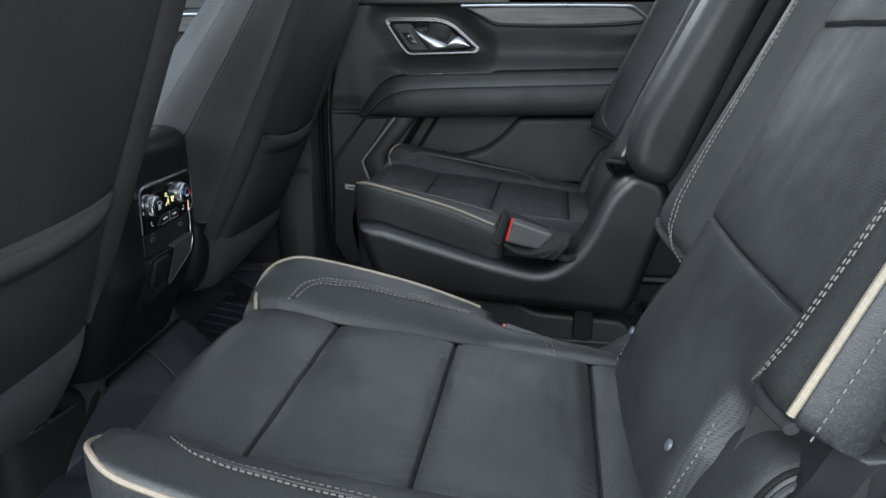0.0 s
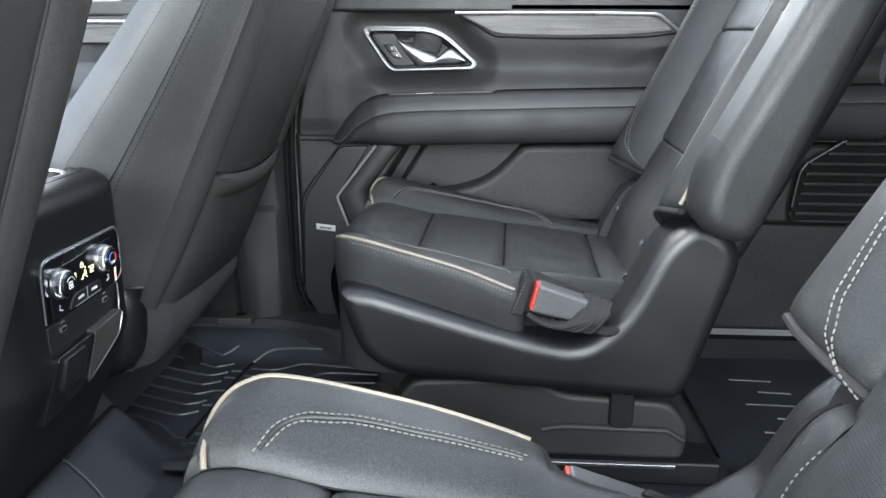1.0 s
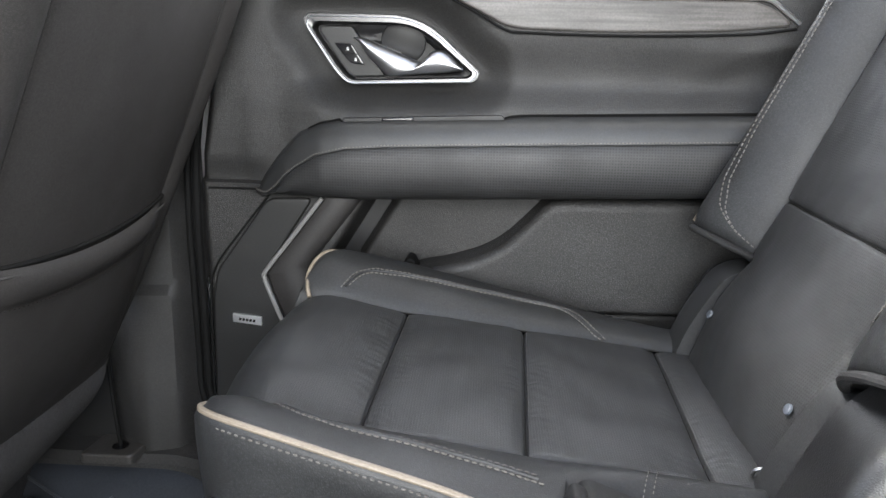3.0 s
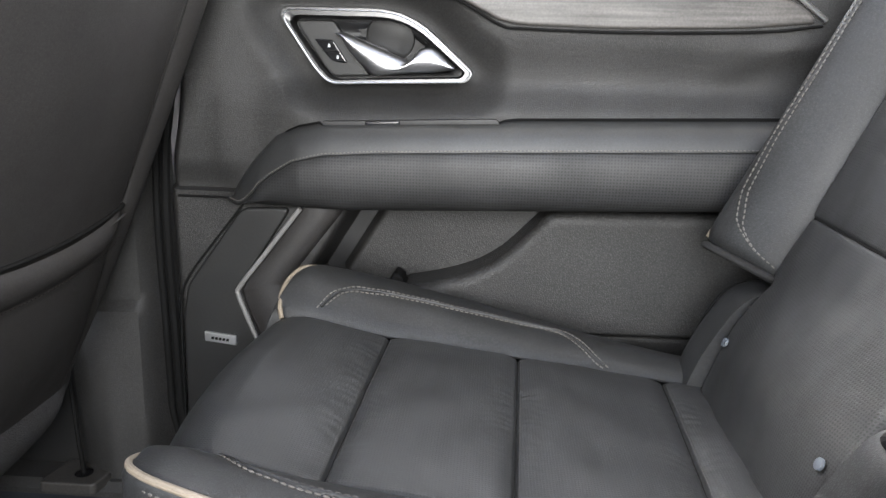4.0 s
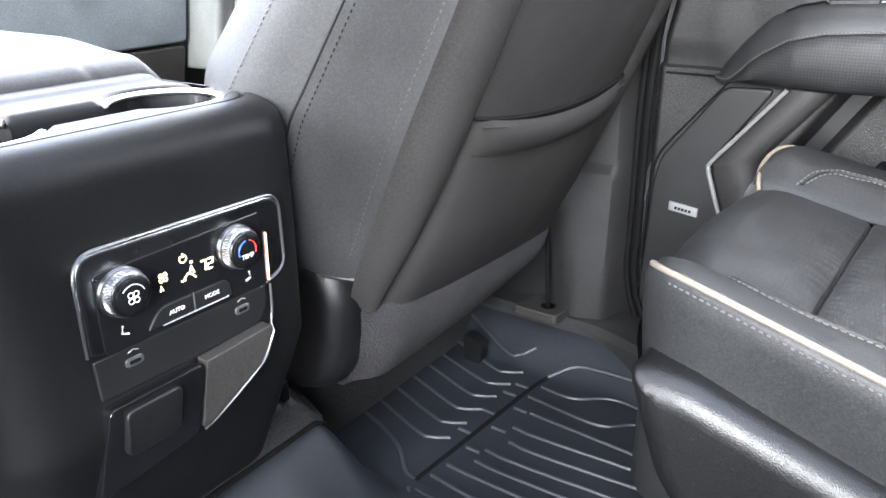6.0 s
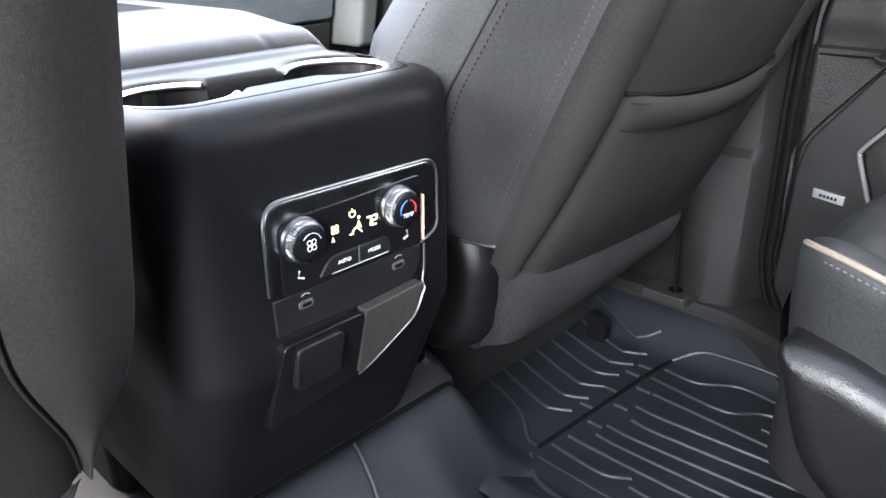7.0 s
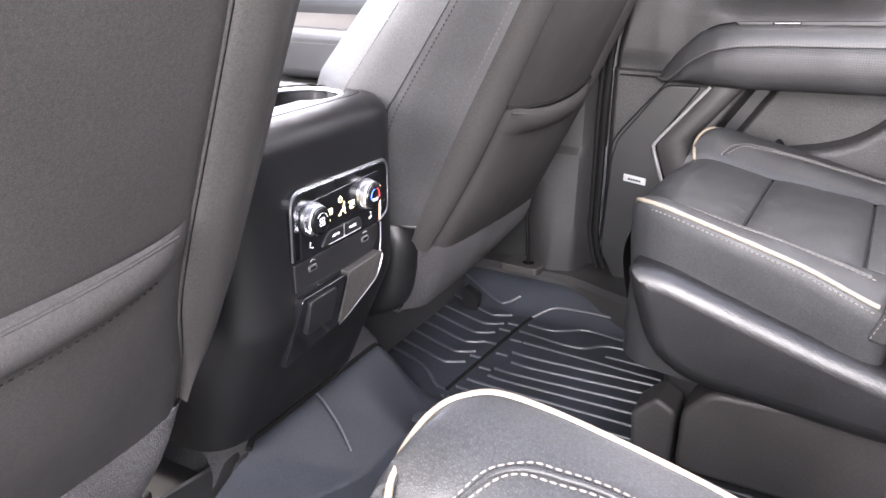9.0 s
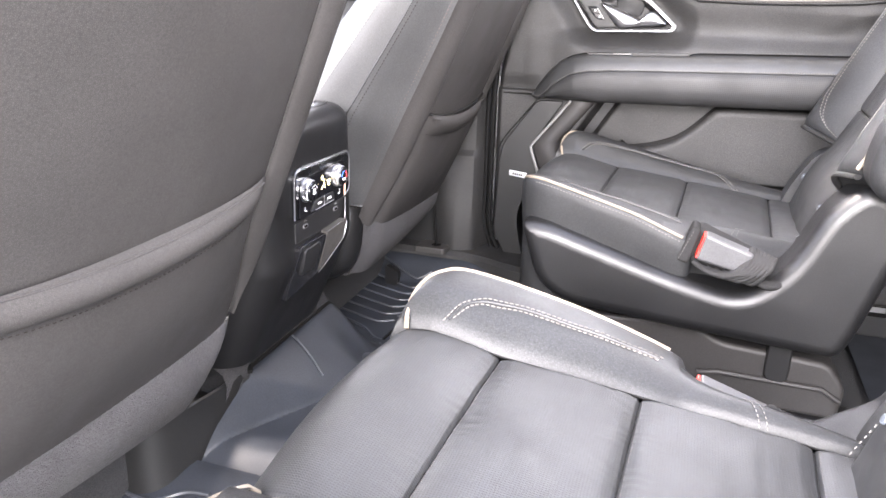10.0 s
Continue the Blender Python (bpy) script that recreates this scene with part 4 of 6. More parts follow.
    for g in (1, -1):
        rows = []
        for k, t in enumerate([0, 0, 0, 0.006, 0.02] + list(np.linspace(0.035, 1, 90))):
            row = []
            for f in np.linspace(0, 1, 18):
                q0 = wing_foot(f, g)
                q = q0 + t * (0.72 - q0)
                v, h = wing(max(q, 0.13), f, g)
                if k < 5:
                    h = -0.05 + (h + 0.05) * (0.0, 0.55, 0.86, 0.96, 0.99)[k]
                    q += (0.010, 0.0, -0.002, -0.001, 0)[k]
                row.append(B(q, g * v, h))
            q0 = wing_foot(1, g)
            q = q0 + t * (0.72 - q0) + (0.010 if k == 0 else 0)
            sc = (0.0, 0.55, 0.86, 0.96, 0.99)[k] if k < 5 else 1
            for dv, h in ((0.004, 0.038), (0.008, 0.028), (0.010, 0.010), (0.010, -0.015), (0.0, -0.035), (-0.030, -0.055)):
                row.append(B(q, g * (span(q, g) + dv), -0.05 + (h - drop * smooth(-0.06, 0.04, h) + 0.05) * sc))
            rows.append(row)
        part("back_bolster", sheet(rows), LEATHER_SEAT, chair, sharp=60)
        if wing_out == 1 or g < 0:
            part("back_piping", tube([B(q, g * (span(q, g) + 0.0025), 0.0425 - drop) for q in np.arange(wing_foot(1, g) + 0.004, 0.72, 0.01)], 0.0028, 10), PIPING, chair, "cream leather piping")
            part("edge_stitching", stitches([B(q, g * (span(q, g) + 0.0092), 0.026 - drop * smooth(-0.06, 0.04, 0.026)) for q in np.arange(0.14, 0.72, 0.01)], 0.0042, 0.0026, 0.0007), THREAD_DARK if wing_out < 1 else THREAD, chair)
        lines = []
        for off in (0.0, 0.10):
            pts = []
            for q in np.arange(0.128, 0.72, 0.006):
                f = lerp(q, (0.128, 0.135, 0.15, 0.18, 0.24, 0.72), (0.02, 0.20, 0.42, 0.56, 0.62, 0.62)) - off * smooth(0.128, 0.16, q) * 0.8
                v, h = wing(q, max(f, 0.02), g)
                pts.append(B(q, g * v, h + 0.001))
            lines.append(stitches(pts, 0.0048, 0.0012, 0.0008))
        part("bolster_stitching", merge(*lines), THREAD, chair, "double row of pale stitching")
        edge = []
        for f in np.linspace(0.02, 1, 24):
            v, h = wing(0.13, f, g)
            edge.append(B(wing_foot(f, g) - 0.004, g * v, h - 0.006))
        part("lip", tube(edge, 0.0052, 10, 0.8), FABRIC, chair, "black cloth edge under the bolster")
        part("gusset", sheet([[B(q, g * (half(q) - 0.004 + 0.075 * f), -0.010 - 0.052 * f ** 0.8 + 0.002 * math.sin(q * 160) * f) for f in np.linspace(0, 1, 10)] for q in np.linspace(-0.03, 0.135, 30)]), FABRIC, chair, "black cloth gusset")
        low = [B(q, g * (half(q) - 0.020), 0.004) for q in np.arange(-0.02, 0.09, 0.006)]
        part("low_stitching", stitches(low, 0.004, 0.0024, 0.0008), THREAD_DARK, chair)
        part("button", disc(B(0.045, g * 0.110, 0.0135), (-0.906, 0, 0.42), 0.0048, 0.0025, 20, 0.001), BLUE_GREY, chair, "small blue-grey plastic button")
        # hinge cheek beside the lower back
        part("hinge_cover", slab(fillet([(0.100, 0.22), (0.215, 0.22), (0.235, 0.34), (0.205, 0.412), (0.165, 0.40), (0.125, 0.33)], 0.035), lambda p, b, d: P(p, g * d, b), 0.130, 0.200, 0.030, 8), LEATHER_SEAT, chair, "leather-wrapped hinge cheek")
        part("hinge_slot", tube(curve([P(0.200, g * 0.188, 0.402), P(0.172, g * 0.192, 0.392), P(0.152, g * 0.194, 0.364), P(0.139, g * 0.192, 0.327)], 24), 0.0022, 8), SEAL, chair)
        part("hinge_lip", tube(curve([P(0.203, g * 0.192, 0.397), P(0.176, g * 0.196, 0.386), P(0.157, g * 0.198, 0.360), P(0.144, g * 0.196, 0.325)], 24), 0.0030, 8), LEATHER_SEAT, chair)
    part("back_cover", slab(fillet([(-0.205, 0.06), (0.205, 0.06), (0.200, 0.72), (-0.200, 0.72)], 0.05), lambda p, q, d: B(q, p, -d), 0.03, 0.10, 0.03, 4), PLASTIC_FLAT, chair)
    latch = curve([P(0.122, 0.116, 0.302), P(0.122, 0.124, 0.314), P(0.132, 0.124, 0.314), P(0.142, 0.116, 0.298)], 14)
    part("child_anchor", tube(latch, 0.0017, 8), STEEL_DARK, chair, "bare steel child-seat anchor loop")

    if not has_arm:
        return chair
    # armrest folded up along the inner side
    out = fillet([(0.122, 0.034), (0.130, -0.038), (0.50, -0.016), (0.72, -0.006), (0.72, 0.050), (0.19, 0.060)], [0.04, 0.045, 0.1, 0.01, 0.01, 0.06], 9)
    out = [np.array(p) for p in out]
    arm = part("armrest", slab(out, lambda q, h, d: B(q, d, h), 0.268, 0.340, 0.026, 10), LEATHER_SEAT, chair, "folded-up black leather armrest")
    mid = np.array([0.42, 0.020])
    loop = even(out + out[:1], 0.004)
    inset = [p + np.array([0.0105 * smooth(0.20, 0.13, p[0]), -math.copysign(0.0105, p[1] - mid[1]) * smooth(0.0, 0.012, abs(p[1] - mid[1]))]) for p in loop]
    part("stitching", stitches([B(p[0], 0.3320, p[1]) for p in inset if p[0] < 0.70], 0.004, 0.003, 0.0005), THREAD_DARK, arm)
    part("seam", tube([B(0.232, 0.285, 0.0602), B(0.230, 0.318, 0.0598), B(0.226, 0.330, 0.056), B(0.222, 0.3365, 0.044)], 0.0012, 6), PLASTIC_FLAT, arm)
    return chair


captain_chair(0.63, 1, "black leather captain's chair with cream piping, beside the open door", -0.028, 0.212, 0.288, False, 0.034, -0.006, 0.35)
captain_chair(1.50, -1, "black leather captain's chair with cream piping, beside the closed far door", 0.0, 0.244, 0.312, True, 0.0, 0.011, 1.0)


# ---- front seats ----
def front_seat(yc, s, lift, ahead, slant, dip, driver, label):
    """s: +1 where the car's middle lies towards +y; lift: how much higher it is set; slant: fall of the pocket and hem."""
    seat = thing("front_seat", (-0.80, yc, 0.0), label, "car seat", "front seats")

    def F(q, v, h):
        return (-0.578 + ahead + 0.39 * q + 0.92 * h, yc + s * v, 0.262 + lift + 0.92 * q - 0.39 * h)

    def hem(v):
        return slant * (v - 0.22)

    def back(v, q):
        """Depth of the back cover: flat in the middle, rolling forward at its edges."""
        a = abs(v)
        return -0.006 * (a / 0.22) ** 2 - 0.016 * (smooth(0.215, 0.285, a) if driver else smooth(0.165, 0.225, a)) - 0.02 * smooth(0.5, 0.85, q) + 0.010 * math.sin(min(1, max(0, q / 0.7)) * math.pi) * (1 - (a / 0.23) ** 2)

    def welt(q):
        """Half the width of the back cover, up to the seam of its side bands."""
        if driver:
            return ease(q, (-0.02, 0.0, 0.04, 0.08, 0.13, 0.20, 0.34, 0.50, 0.74), (0.252, 0.250, 0.245, 0.231, 0.214, 0.208, 0.203, 0.195, 0.185))
        return ease(q, (-0.02, 0.0, 0.04, 0.09, 0.15, 0.225, 0.34, 0.50, 0.74), (0.203, 0.201, 0.193, 0.184, 0.178, 0.174, 0.171, 0.165, 0.159))

    rows = []
    for t in np.linspace(0, 1, 90):
        row = []
        for f in np.linspace(-1, 1, 60):
            q = hem(0.2 * f) + t * (0.74 - hem(0.2 * f))
            v = f * welt(q)
            row.append(F(q, v, back(v, q) - 0.003 * abs(f) ** 40))
        rows.append(row)
    part("back_cover", sheet(rows), CLOTH_BACK, seat, "black vinyl seat back cover")

    # inner and outer flanks: dark strip, then leather bolster
    def flare(q):
        return lerp(q, (-0.1, 0.0, 0.06, 0.2, 0.46, 0.8), (0.7, 0.75, 0.95, 1.0, 0.66, 0.6))

    def rim(q):
        """Across and depth of the edge where the cover meets the leather bolster."""
        if driver:
            return ease(q, (-0.03, 0.015, 0.04, 0.08, 0.13, 0.25, 0.4, 0.5, 0.74), (0.254, 0.254, 0.266, 0.283, 0.285, 0.276, 0.266, 0.259, 0.248)), ease(q, (-0.1, 0.0, 0.1, 0.25, 0.4, 0.74), (-0.020, -0.018, -0.020, -0.013, -0.008, -0.006))
        return ease(q, (-0.03, 0.0, 0.04, 0.2, 0.37, 0.5, 0.74), (0.220, 0.230, 0.240, 0.244, 0.240, 0.235, 0.231)), ease(q, (-0.1, 0.0, 0.2, 0.37, 0.5, 0.74), (-0.032, -0.030, -0.022, -0.013, -0.009, -0.012))

    flank = [(0.0, 0.0), (0.003, -0.004), (0.018, -0.019), (0.044, -0.044), (0.065, -0.064), (0.068, -0.070), (0.080, -0.090), (0.088, -0.112), (0.088, -0.135), (0.072, -0.165), (-0.05, -0.17)]
    for g in (1, -1):
        rows = []
        for q in np.linspace(hem(0.22 * g), 0.74, 60):
            v1, h1 = rim(q)
            v0 = welt(q)
            h0 = back(v0, q)
            rows.append([F(q, g * (v0 + (v1 - v0) * f), h0 + (h1 - h0) * f ** 2.4 + 0.008 * math.sin(math.pi * min(1, f * 1.1 + 0.02)) - 0.003 * math.exp(-f / 0.03)) for f in np.linspace(0, 1, 20) ** 1.2])
        part("edge_strip", sheet(rows), CLOTH_BACK, seat)

        def lip(q, v, h, out=0.0):
            v1, h1 = rim(q)
            c = flare(q)
            return F(q, g * (v1 + v * c * (0.3 if driver else 1.0) + out), h1 + h * c)
        rows = []
        for k, q in enumerate(np.linspace(0.040, 0.74, 70)):
            c = (0.4, 0.7, 0.88, 0.96)[k] if k < 4 else 1
            rows.append([lip(q, v * c, h * c) for v, h in flank])
        part("bolster", sheet(rows), LEATHER_FRONT, seat, "smooth leather side bolster", sharp=50)
        qs = np.linspace(0.045, 0.74, 60)
        part("rear_stitching", stitches([lip(q, 0.006, -0.009, 0.0012) for q in qs], 0.0040, 0.0022, 0.0008), THREAD_PINK, seat)
        part("side_stitching", stitches([lip(q, 0.060, -0.059, 0.0014) for q in qs], 0.0036, 0.0020, 0.0006), THREAD_BROWN, seat)
        part("seam_groove", tube([lip(q, 0.0665, -0.067, 0.0004) for q in qs], 0.0012, 6), PLASTIC_FLAT, seat)
        part("front_stitching", stitches([lip(q, 0.0885, -0.118, 0.0008) for q in qs], 0.0036, 0.0020, 0.0006), THREAD_DARK, seat)
        part("low_seam", tube(curve([lip(0.040, 0.0, 0.0), lip(0.037, 0.012, -0.016), lip(0.040, 0.03, -0.03)], 12), 0.0022, 6), LEATHER, seat)

    # map pocket with a rolled top
    def pocket_q(v):
        return 0.225 + dip * (v - 0.18) - 0.014 * (1 - (v / 0.19) ** 2)

    rows = []
    for t in np.linspace(0, 1, 90):
        row = []
        for f in np.linspace(-1, 1, 50):
            v = f * (0.212 - 0.030 * t)
            q = hem(v) + t * (pocket_q(v) - hem(v))
            v = f * (welt(q) - 0.003)
            h = back(v, q) + (0.004 if driver else 0.006) + 0.010 * math.sin(min(1, t * 1.25) * math.pi / 1.25) * (1 - f ** 4) - 0.006 * abs(f) ** 12
            u = (pocket_q(v) - q) / 0.034
            if u < 1:
                h += ((0.0105 if driver else 0.0055) * math.sin(math.pi * u) ** 0.7 - (0.009 if driver else 0.005) * (1 - u) ** 6) * (1 - f ** 6)
            row.append(F(q, v, h))
        rows.append(row)
    pocket = part("map_pocket", sheet(rows), CLOTH_BACK, seat, "black vinyl map pocket")
    roll = [F(pocket_q(v) - 0.004, v, back(v, pocket_q(v)) + 0.008) for v in np.linspace(-0.183, 0.183, 50) * (1.0 if driver else 0.93)]
    part("pocket_edge", tube(roll, [0.0010 + 0.0012 * math.sin(math.pi * k / 49) ** 0.5 for k in range(50)], 12, 0.8), CLOTH_BACK, pocket, "rolled pocket edge")
    # a black tube stands for the shadow above the pocket's edge
    if not driver:
        part("pocket_shade", tube([F(pocket_q(v) + 0.0012, v, back(v, pocket_q(v)) + 0.0012) for v in np.linspace(-0.176, 0.176, 50)], 0.0024, 8), SEAL, pocket, "black strip as the shade in the pocket's mouth")
    part("pocket_stitching", stitches([F(pocket_q(v) - 0.034, v, back(v, pocket_q(v)) + 0.0142 - 0.008 * abs(v / 0.18) ** 6) for v in np.linspace(-0.172, 0.172, 40)], 0.0035, 0.0025, 0.0006), THREAD_BROWN, pocket)
    for g in (1, -1):
        line = [F(q, g * (welt(q) - 0.002), back(welt(q), q) - 0.0012) for q in np.linspace(hem(g * 0.215) + 0.002, 0.74, 60)]
        part("panel_welt", tube(line, 0.0014, 8), CLOTH_BACK, seat)
        part("welt_groove", tube([F(q, g * (welt(q) + 0.0012), back(welt(q), q) - 0.0022) for q in np.linspace(hem(g * 0.215) + 0.002, 0.74, 60)], 0.0013 if driver else 0.0020, 6), SEAL, seat)
    # carpet hem
    rows = []
    for t in np.linspace(0, 1, 12):
        row = []
        for v in np.linspace(-0.222, 0.246 if driver else 0.226, 60):
            x, y, z = F(hem(v) + 0.004, v, back(v, 0) + 0.003)
            k = lerp(v, (-0.222, 0.226), (0.070, 0.108))
            if driver and v > 0.165:
                k *= math.sqrt(max(0.02, 1 - ((v - 0.165) / 0.082) ** 2))
            row.append((x - 0.036 * t - 0.010 * math.sin(t * math.pi) * -1, y - s * 0.004 * t * (v > 0.2), z - k * t))
        rows.append(row)
    inner_rows = [[(p[0] - 0.020, p[1], p[2]) for p in r] for r in rows]
    part("carpet_hem", sheet(rows + inner_rows[::-1]), HEM, seat, "black carpeted lower flap")
    # side shield, cushion and base
    for g in (1, -1):
        rear = 0.0 if g > 0 and not driver else -0.07
        ear = fillet([(-1.10, 0.10), (-0.70 + rear, 0.150), (-0.655 + rear, 0.158), (-0.612 + rear, 0.186), (-0.597 + rear, 0.235), (-0.597 + rear, 0.290), (-0.615 + rear, 0.326), (-0.70 + rear, 0.335), (-1.10, 0.24)], [0.02, 0.05, 0.03, 0.03, 0.04, 0.04, 0.03, 0.05, 0.02], 7)
        part("side_shield", slab(ear, lambda a, b, d: (a, yc + s * g * d, b + lift), 0.222, 0.256, 0.030, 8), PLASTIC, seat)
    part("cushion", box(-1.16, -0.66, yc - 0.22, yc + 0.22, 0.17 + lift, 0.33 + lift, 0.04, 5), LEATHER, seat)
    part("plinth", box(-1.15, -0.735, yc - 0.235, yc + 0.235, -0.005, 0.16, 0.02), CARPET, seat)
    for g in (1, -1):
        part("seat_rail", box(-1.15, -0.80, yc + g * 0.17 - 0.02, yc + g * 0.17 + 0.02, 0.005, 0.05, 0.004), PLASTIC_FLAT, seat)
        part("riser", box(-1.08, -0.76, yc + g * 0.17 - 0.014, yc + g * 0.17 + 0.014, 0.048, 0.19 + lift, 0.004), PLASTIC_FLAT, seat)
    return seat


front_seat(1.52, -1, 0.0, 0.0, 0.07, 0.03, False, "black leather front passenger seat with a map pocket, seen from behind")
front_seat(0.61, 1, 0.02, 0.012, -0.02, -0.02, True, "black leather driver's seat with a map pocket, seen from behind")


# ---- centre console ----
def console():
    c = thing("centre_console", (-0.75, CY, 0.08), "black centre console with rear cupholders and climate controls", "centre console")
    yc = 1.073

    def rear(z):
        return -0.564 - max(0, 0.30 - z) * 0.44

    def width(z):
        return lerp(z, (0.06, 0.20, 0.40, 0.50), (0.132, 0.136, 0.140, 0.139))

    def ring(x0, w, r, z, xf=-0.80):
        pts = []
        for k in range(9):
            a = -math.pi / 2 + k / 8 * math.pi / 2
            pts.append((x0 - r + r * math.cos(a), yc - w + r + r * math.sin(a), z))
        mid = []
        for k in range(1, 12):
            u = k / 12
            mid.append((x0, yc - w + r + (2 * w - 2 * r) * u, z))
        pts += mid
        for k in range(9):
            a = k / 8 * math.pi / 2
            pts.append((x0 - r + r * math.cos(a), yc + w - r + r * math.sin(a), z))
        return [(xf, yc - w, z)] + pts + [(xf, yc + w, z)]

    rows = [ring(rear(z), width(z), 0.045, z) for z in np.linspace(0.148, 0.478, 50)]
    rows.insert(0, ring(rear(0.148) - 0.05, 0.10, 0.03, 0.148))
    for k in range(1, 8):
        a = k / 7 * math.pi / 2
        rows.append(ring(rear(0.478) - 0.028 * (1 - math.cos(a)), 0.139 - 0.018 * (1 - math.cos(a)), 0.045 - 0.01 * (1 - math.cos(a)), 0.478 + 0.026 * math.sin(a)))
    part("body", sheet(rows), CONSOLE, c, "black grained console body")

    # top with two cup wells and a slot between them
    cups = [(-0.655, yc - 0.074), (-0.655, yc + 0.074)]
    rc = 0.043

    def well(x, y):
        d = min(math.hypot(x - a, y - b) - rc for a, b in cups)
        slot = max(abs(x + 0.655) - 0.021, abs(y - yc) - 0.085)
        return min(d, slot)

    xs = np.arange(-0.800, -0.590, 0.0022)
    ys = np.arange(yc - 0.122, yc + 0.1221, 0.0022)
    rows = []
    for x in xs:
        row = []
        for y in ys:
            d = well(x, y)
            z = 0.504 - 0.075 * smooth(0.0015, -0.004, d) - 0.006 * smooth(0.010, 0.0, d) + 0.004 * smooth(-0.72, -0.735, x)
            out = math.hypot(max(0, x + 0.629), max(0, abs(y - yc) - 0.084)) - 0.034
            z -= 1.2 * max(0, out)
            row.append((x, y, z))
        rows.append(row)
    part("top", sheet(rows), CONSOLE, c)
    for a, b in cups:
        out = 1 if b > yc else -1
        arc = [(a + (rc + 0.001) * math.cos(u), b + out * (rc + 0.001) * math.sin(u), 0.4995) for u in np.linspace(-0.95, math.pi + 0.95, 50)]
        part("cup_ring", tube(arc, 0.0034, 8, 0.8), CHROME, c, "bright chrome cupholder ring")

    # armrest lid with a tray
    lid = thing("armrest_box", (-0.98, CY, 0.5), "black leather armrest box between the front seats, with a tray", "armrest box")

    def tray(x, y):
        return max(abs(x + 1.06) - 0.115, abs(y - yc + 0.0) - 0.085)

    rows = []
    for x in np.arange(-1.25, -0.7451, 0.0045):
        row = []
        for v in np.linspace(-1, 1, 75):
            w = 0.150
            drop = 0.034 * (1 - (1 - max(0, abs(v) - 0.86) / 0.14) ** 0.5) if abs(v) > 0.86 else 0
            e = min(1, max(0, (x + 0.785) / 0.04))
            z = 0.522 + 0.010 * smooth(-0.78, -0.90, x) - drop - 0.030 * (1 - math.sqrt(max(0, 1 - e * e)))
            z -= 0.020 * smooth(0.002, -0.006, tray(x, yc + v * w)) - 0.004 * math.exp(-(tray(x, yc + v * w) / 0.006) ** 2)
            for m in (-0.50, 0.50):
                z -= 0.003 * math.exp(-((v - m - 0.1 * smooth(-0.80, -0.95, x) * m) / 0.016) ** 2) * smooth(-0.99, -0.94, x)
            row.append((x, yc + v * w, z))
        rows.append(row)
    part("pad", sheet(rows), LEATHER_SEAT, lid)
    part("lid_base", box(-1.25, -0.752, yc - 0.145, yc + 0.145, 0.44, 0.487, 0.01), PLASTIC_FLAT, lid)
    part("front_tower", box(-1.50, -0.80, yc - 0.13, yc + 0.13, 0.06, 0.45, 0.02), PLASTIC_FLAT, c)

    # climate panel on the sloping rear face
    slope = Vector((0.9994, 0, -0.035))
    along = Vector((0.035, 0, 0.9994))
    o = Vector((-0.564, 1.075, 0.404))

    def C(a, b, d):
        """a to the right as seen from the rear, b up the face, d out of it."""
        return tuple(o + Vector((0, a, 0)) + along * b + slope * d)

    panel = part("climate_panel", slab(fillet([(-0.076, -0.036), (-0.064, -0.038), (0.072, -0.038), (0.094, -0.032), (0.092, 0.032), (-0.076, 0.035)], [0.006, 0.001, 0.001, 0.012, 0.016, 0.018], 7), C, -0.02, 0.0062, 0.0030, 4), DARK_CHROME, c, "dark chrome framed rear climate panel")
    part("frame_edge", tube([C(a, b, 0.0052) for a, b in even(fillet([(-0.0765, -0.036), (-0.0765, 0.0355), (0.0925, 0.0325), (0.0945, -0.032), (0.073, -0.039)], [0.001, 0.018, 0.016, 0.012, 0.001], 7)[7:-7], 0.004)], 0.0012, 8), SATIN, panel)
    part("screen", slab(fillet([(-0.0655, -0.0385), (0.0735, -0.0385), (0.0725, 0.0225), (-0.0655, 0.0195)], 0.005), C, 0.0, 0.0072, 0.0008), GLOSS, panel, "glossy black display")
    for a, ind in ((-0.0475, 0), (0.046, 1)):
        k = part("knob", disc(C(a, 0.0025, 0.007), slope, 0.0148, 0.0105, bevel=0.0018, ridges=44, ridge=0.0009), KNOB, panel, "ribbed chrome knob")
        part("knob_base", disc(C(a, 0.0025, 0.0068), slope, 0.0172, 0.0042, 44, 0.0014), KNOB, k)
        part("knob_collar", disc(C(a, 0.0025, 0.0172), slope, 0.0140, 0.0026, 44, 0.0011), DARK_CHROME, k)
        part("knob_face", disc(C(a, 0.0025, 0.0194), slope, 0.0118, 0.0010, 40, 0.0005), GLOSS, k, "glossy black knob face")

        def on_face(r, t):
            return C(a + r * math.cos(t), 0.0025 + r * math.sin(t), 0.0205)
        if ind:
            part("blue_arc", tube([on_face(0.0080, t) for t in np.linspace(1.7, 3.5, 14)], 0.0009, 6, 0.5), BLUE, k)
            part("red_arc", tube([on_face(0.0080, t) for t in np.linspace(1.3, -0.4, 14)], 0.0009, 6, 0.5), RED_PRINT, k)
        else:
            part("white_arc", tube([on_face(0.0085, t) for t in np.linspace(2.5, 0.3, 14)], 0.0005, 6, 0.5), WHITE, k)
            for w0 in range(4):
                u = math.pi / 4 + w0 * math.pi / 2
                cen = (a + 0.0027 * math.cos(u), 0.0020 + 0.0030 * math.sin(u))
                part("fan_mark", tube([C(cen[0] + 0.0019 * math.cos(w), cen[1] + 0.0019 * math.sin(w), 0.0205) for w in np.linspace(0, 6.28, 12, endpoint=False)], 0.0004, 5, closed=True), WHITE, k)

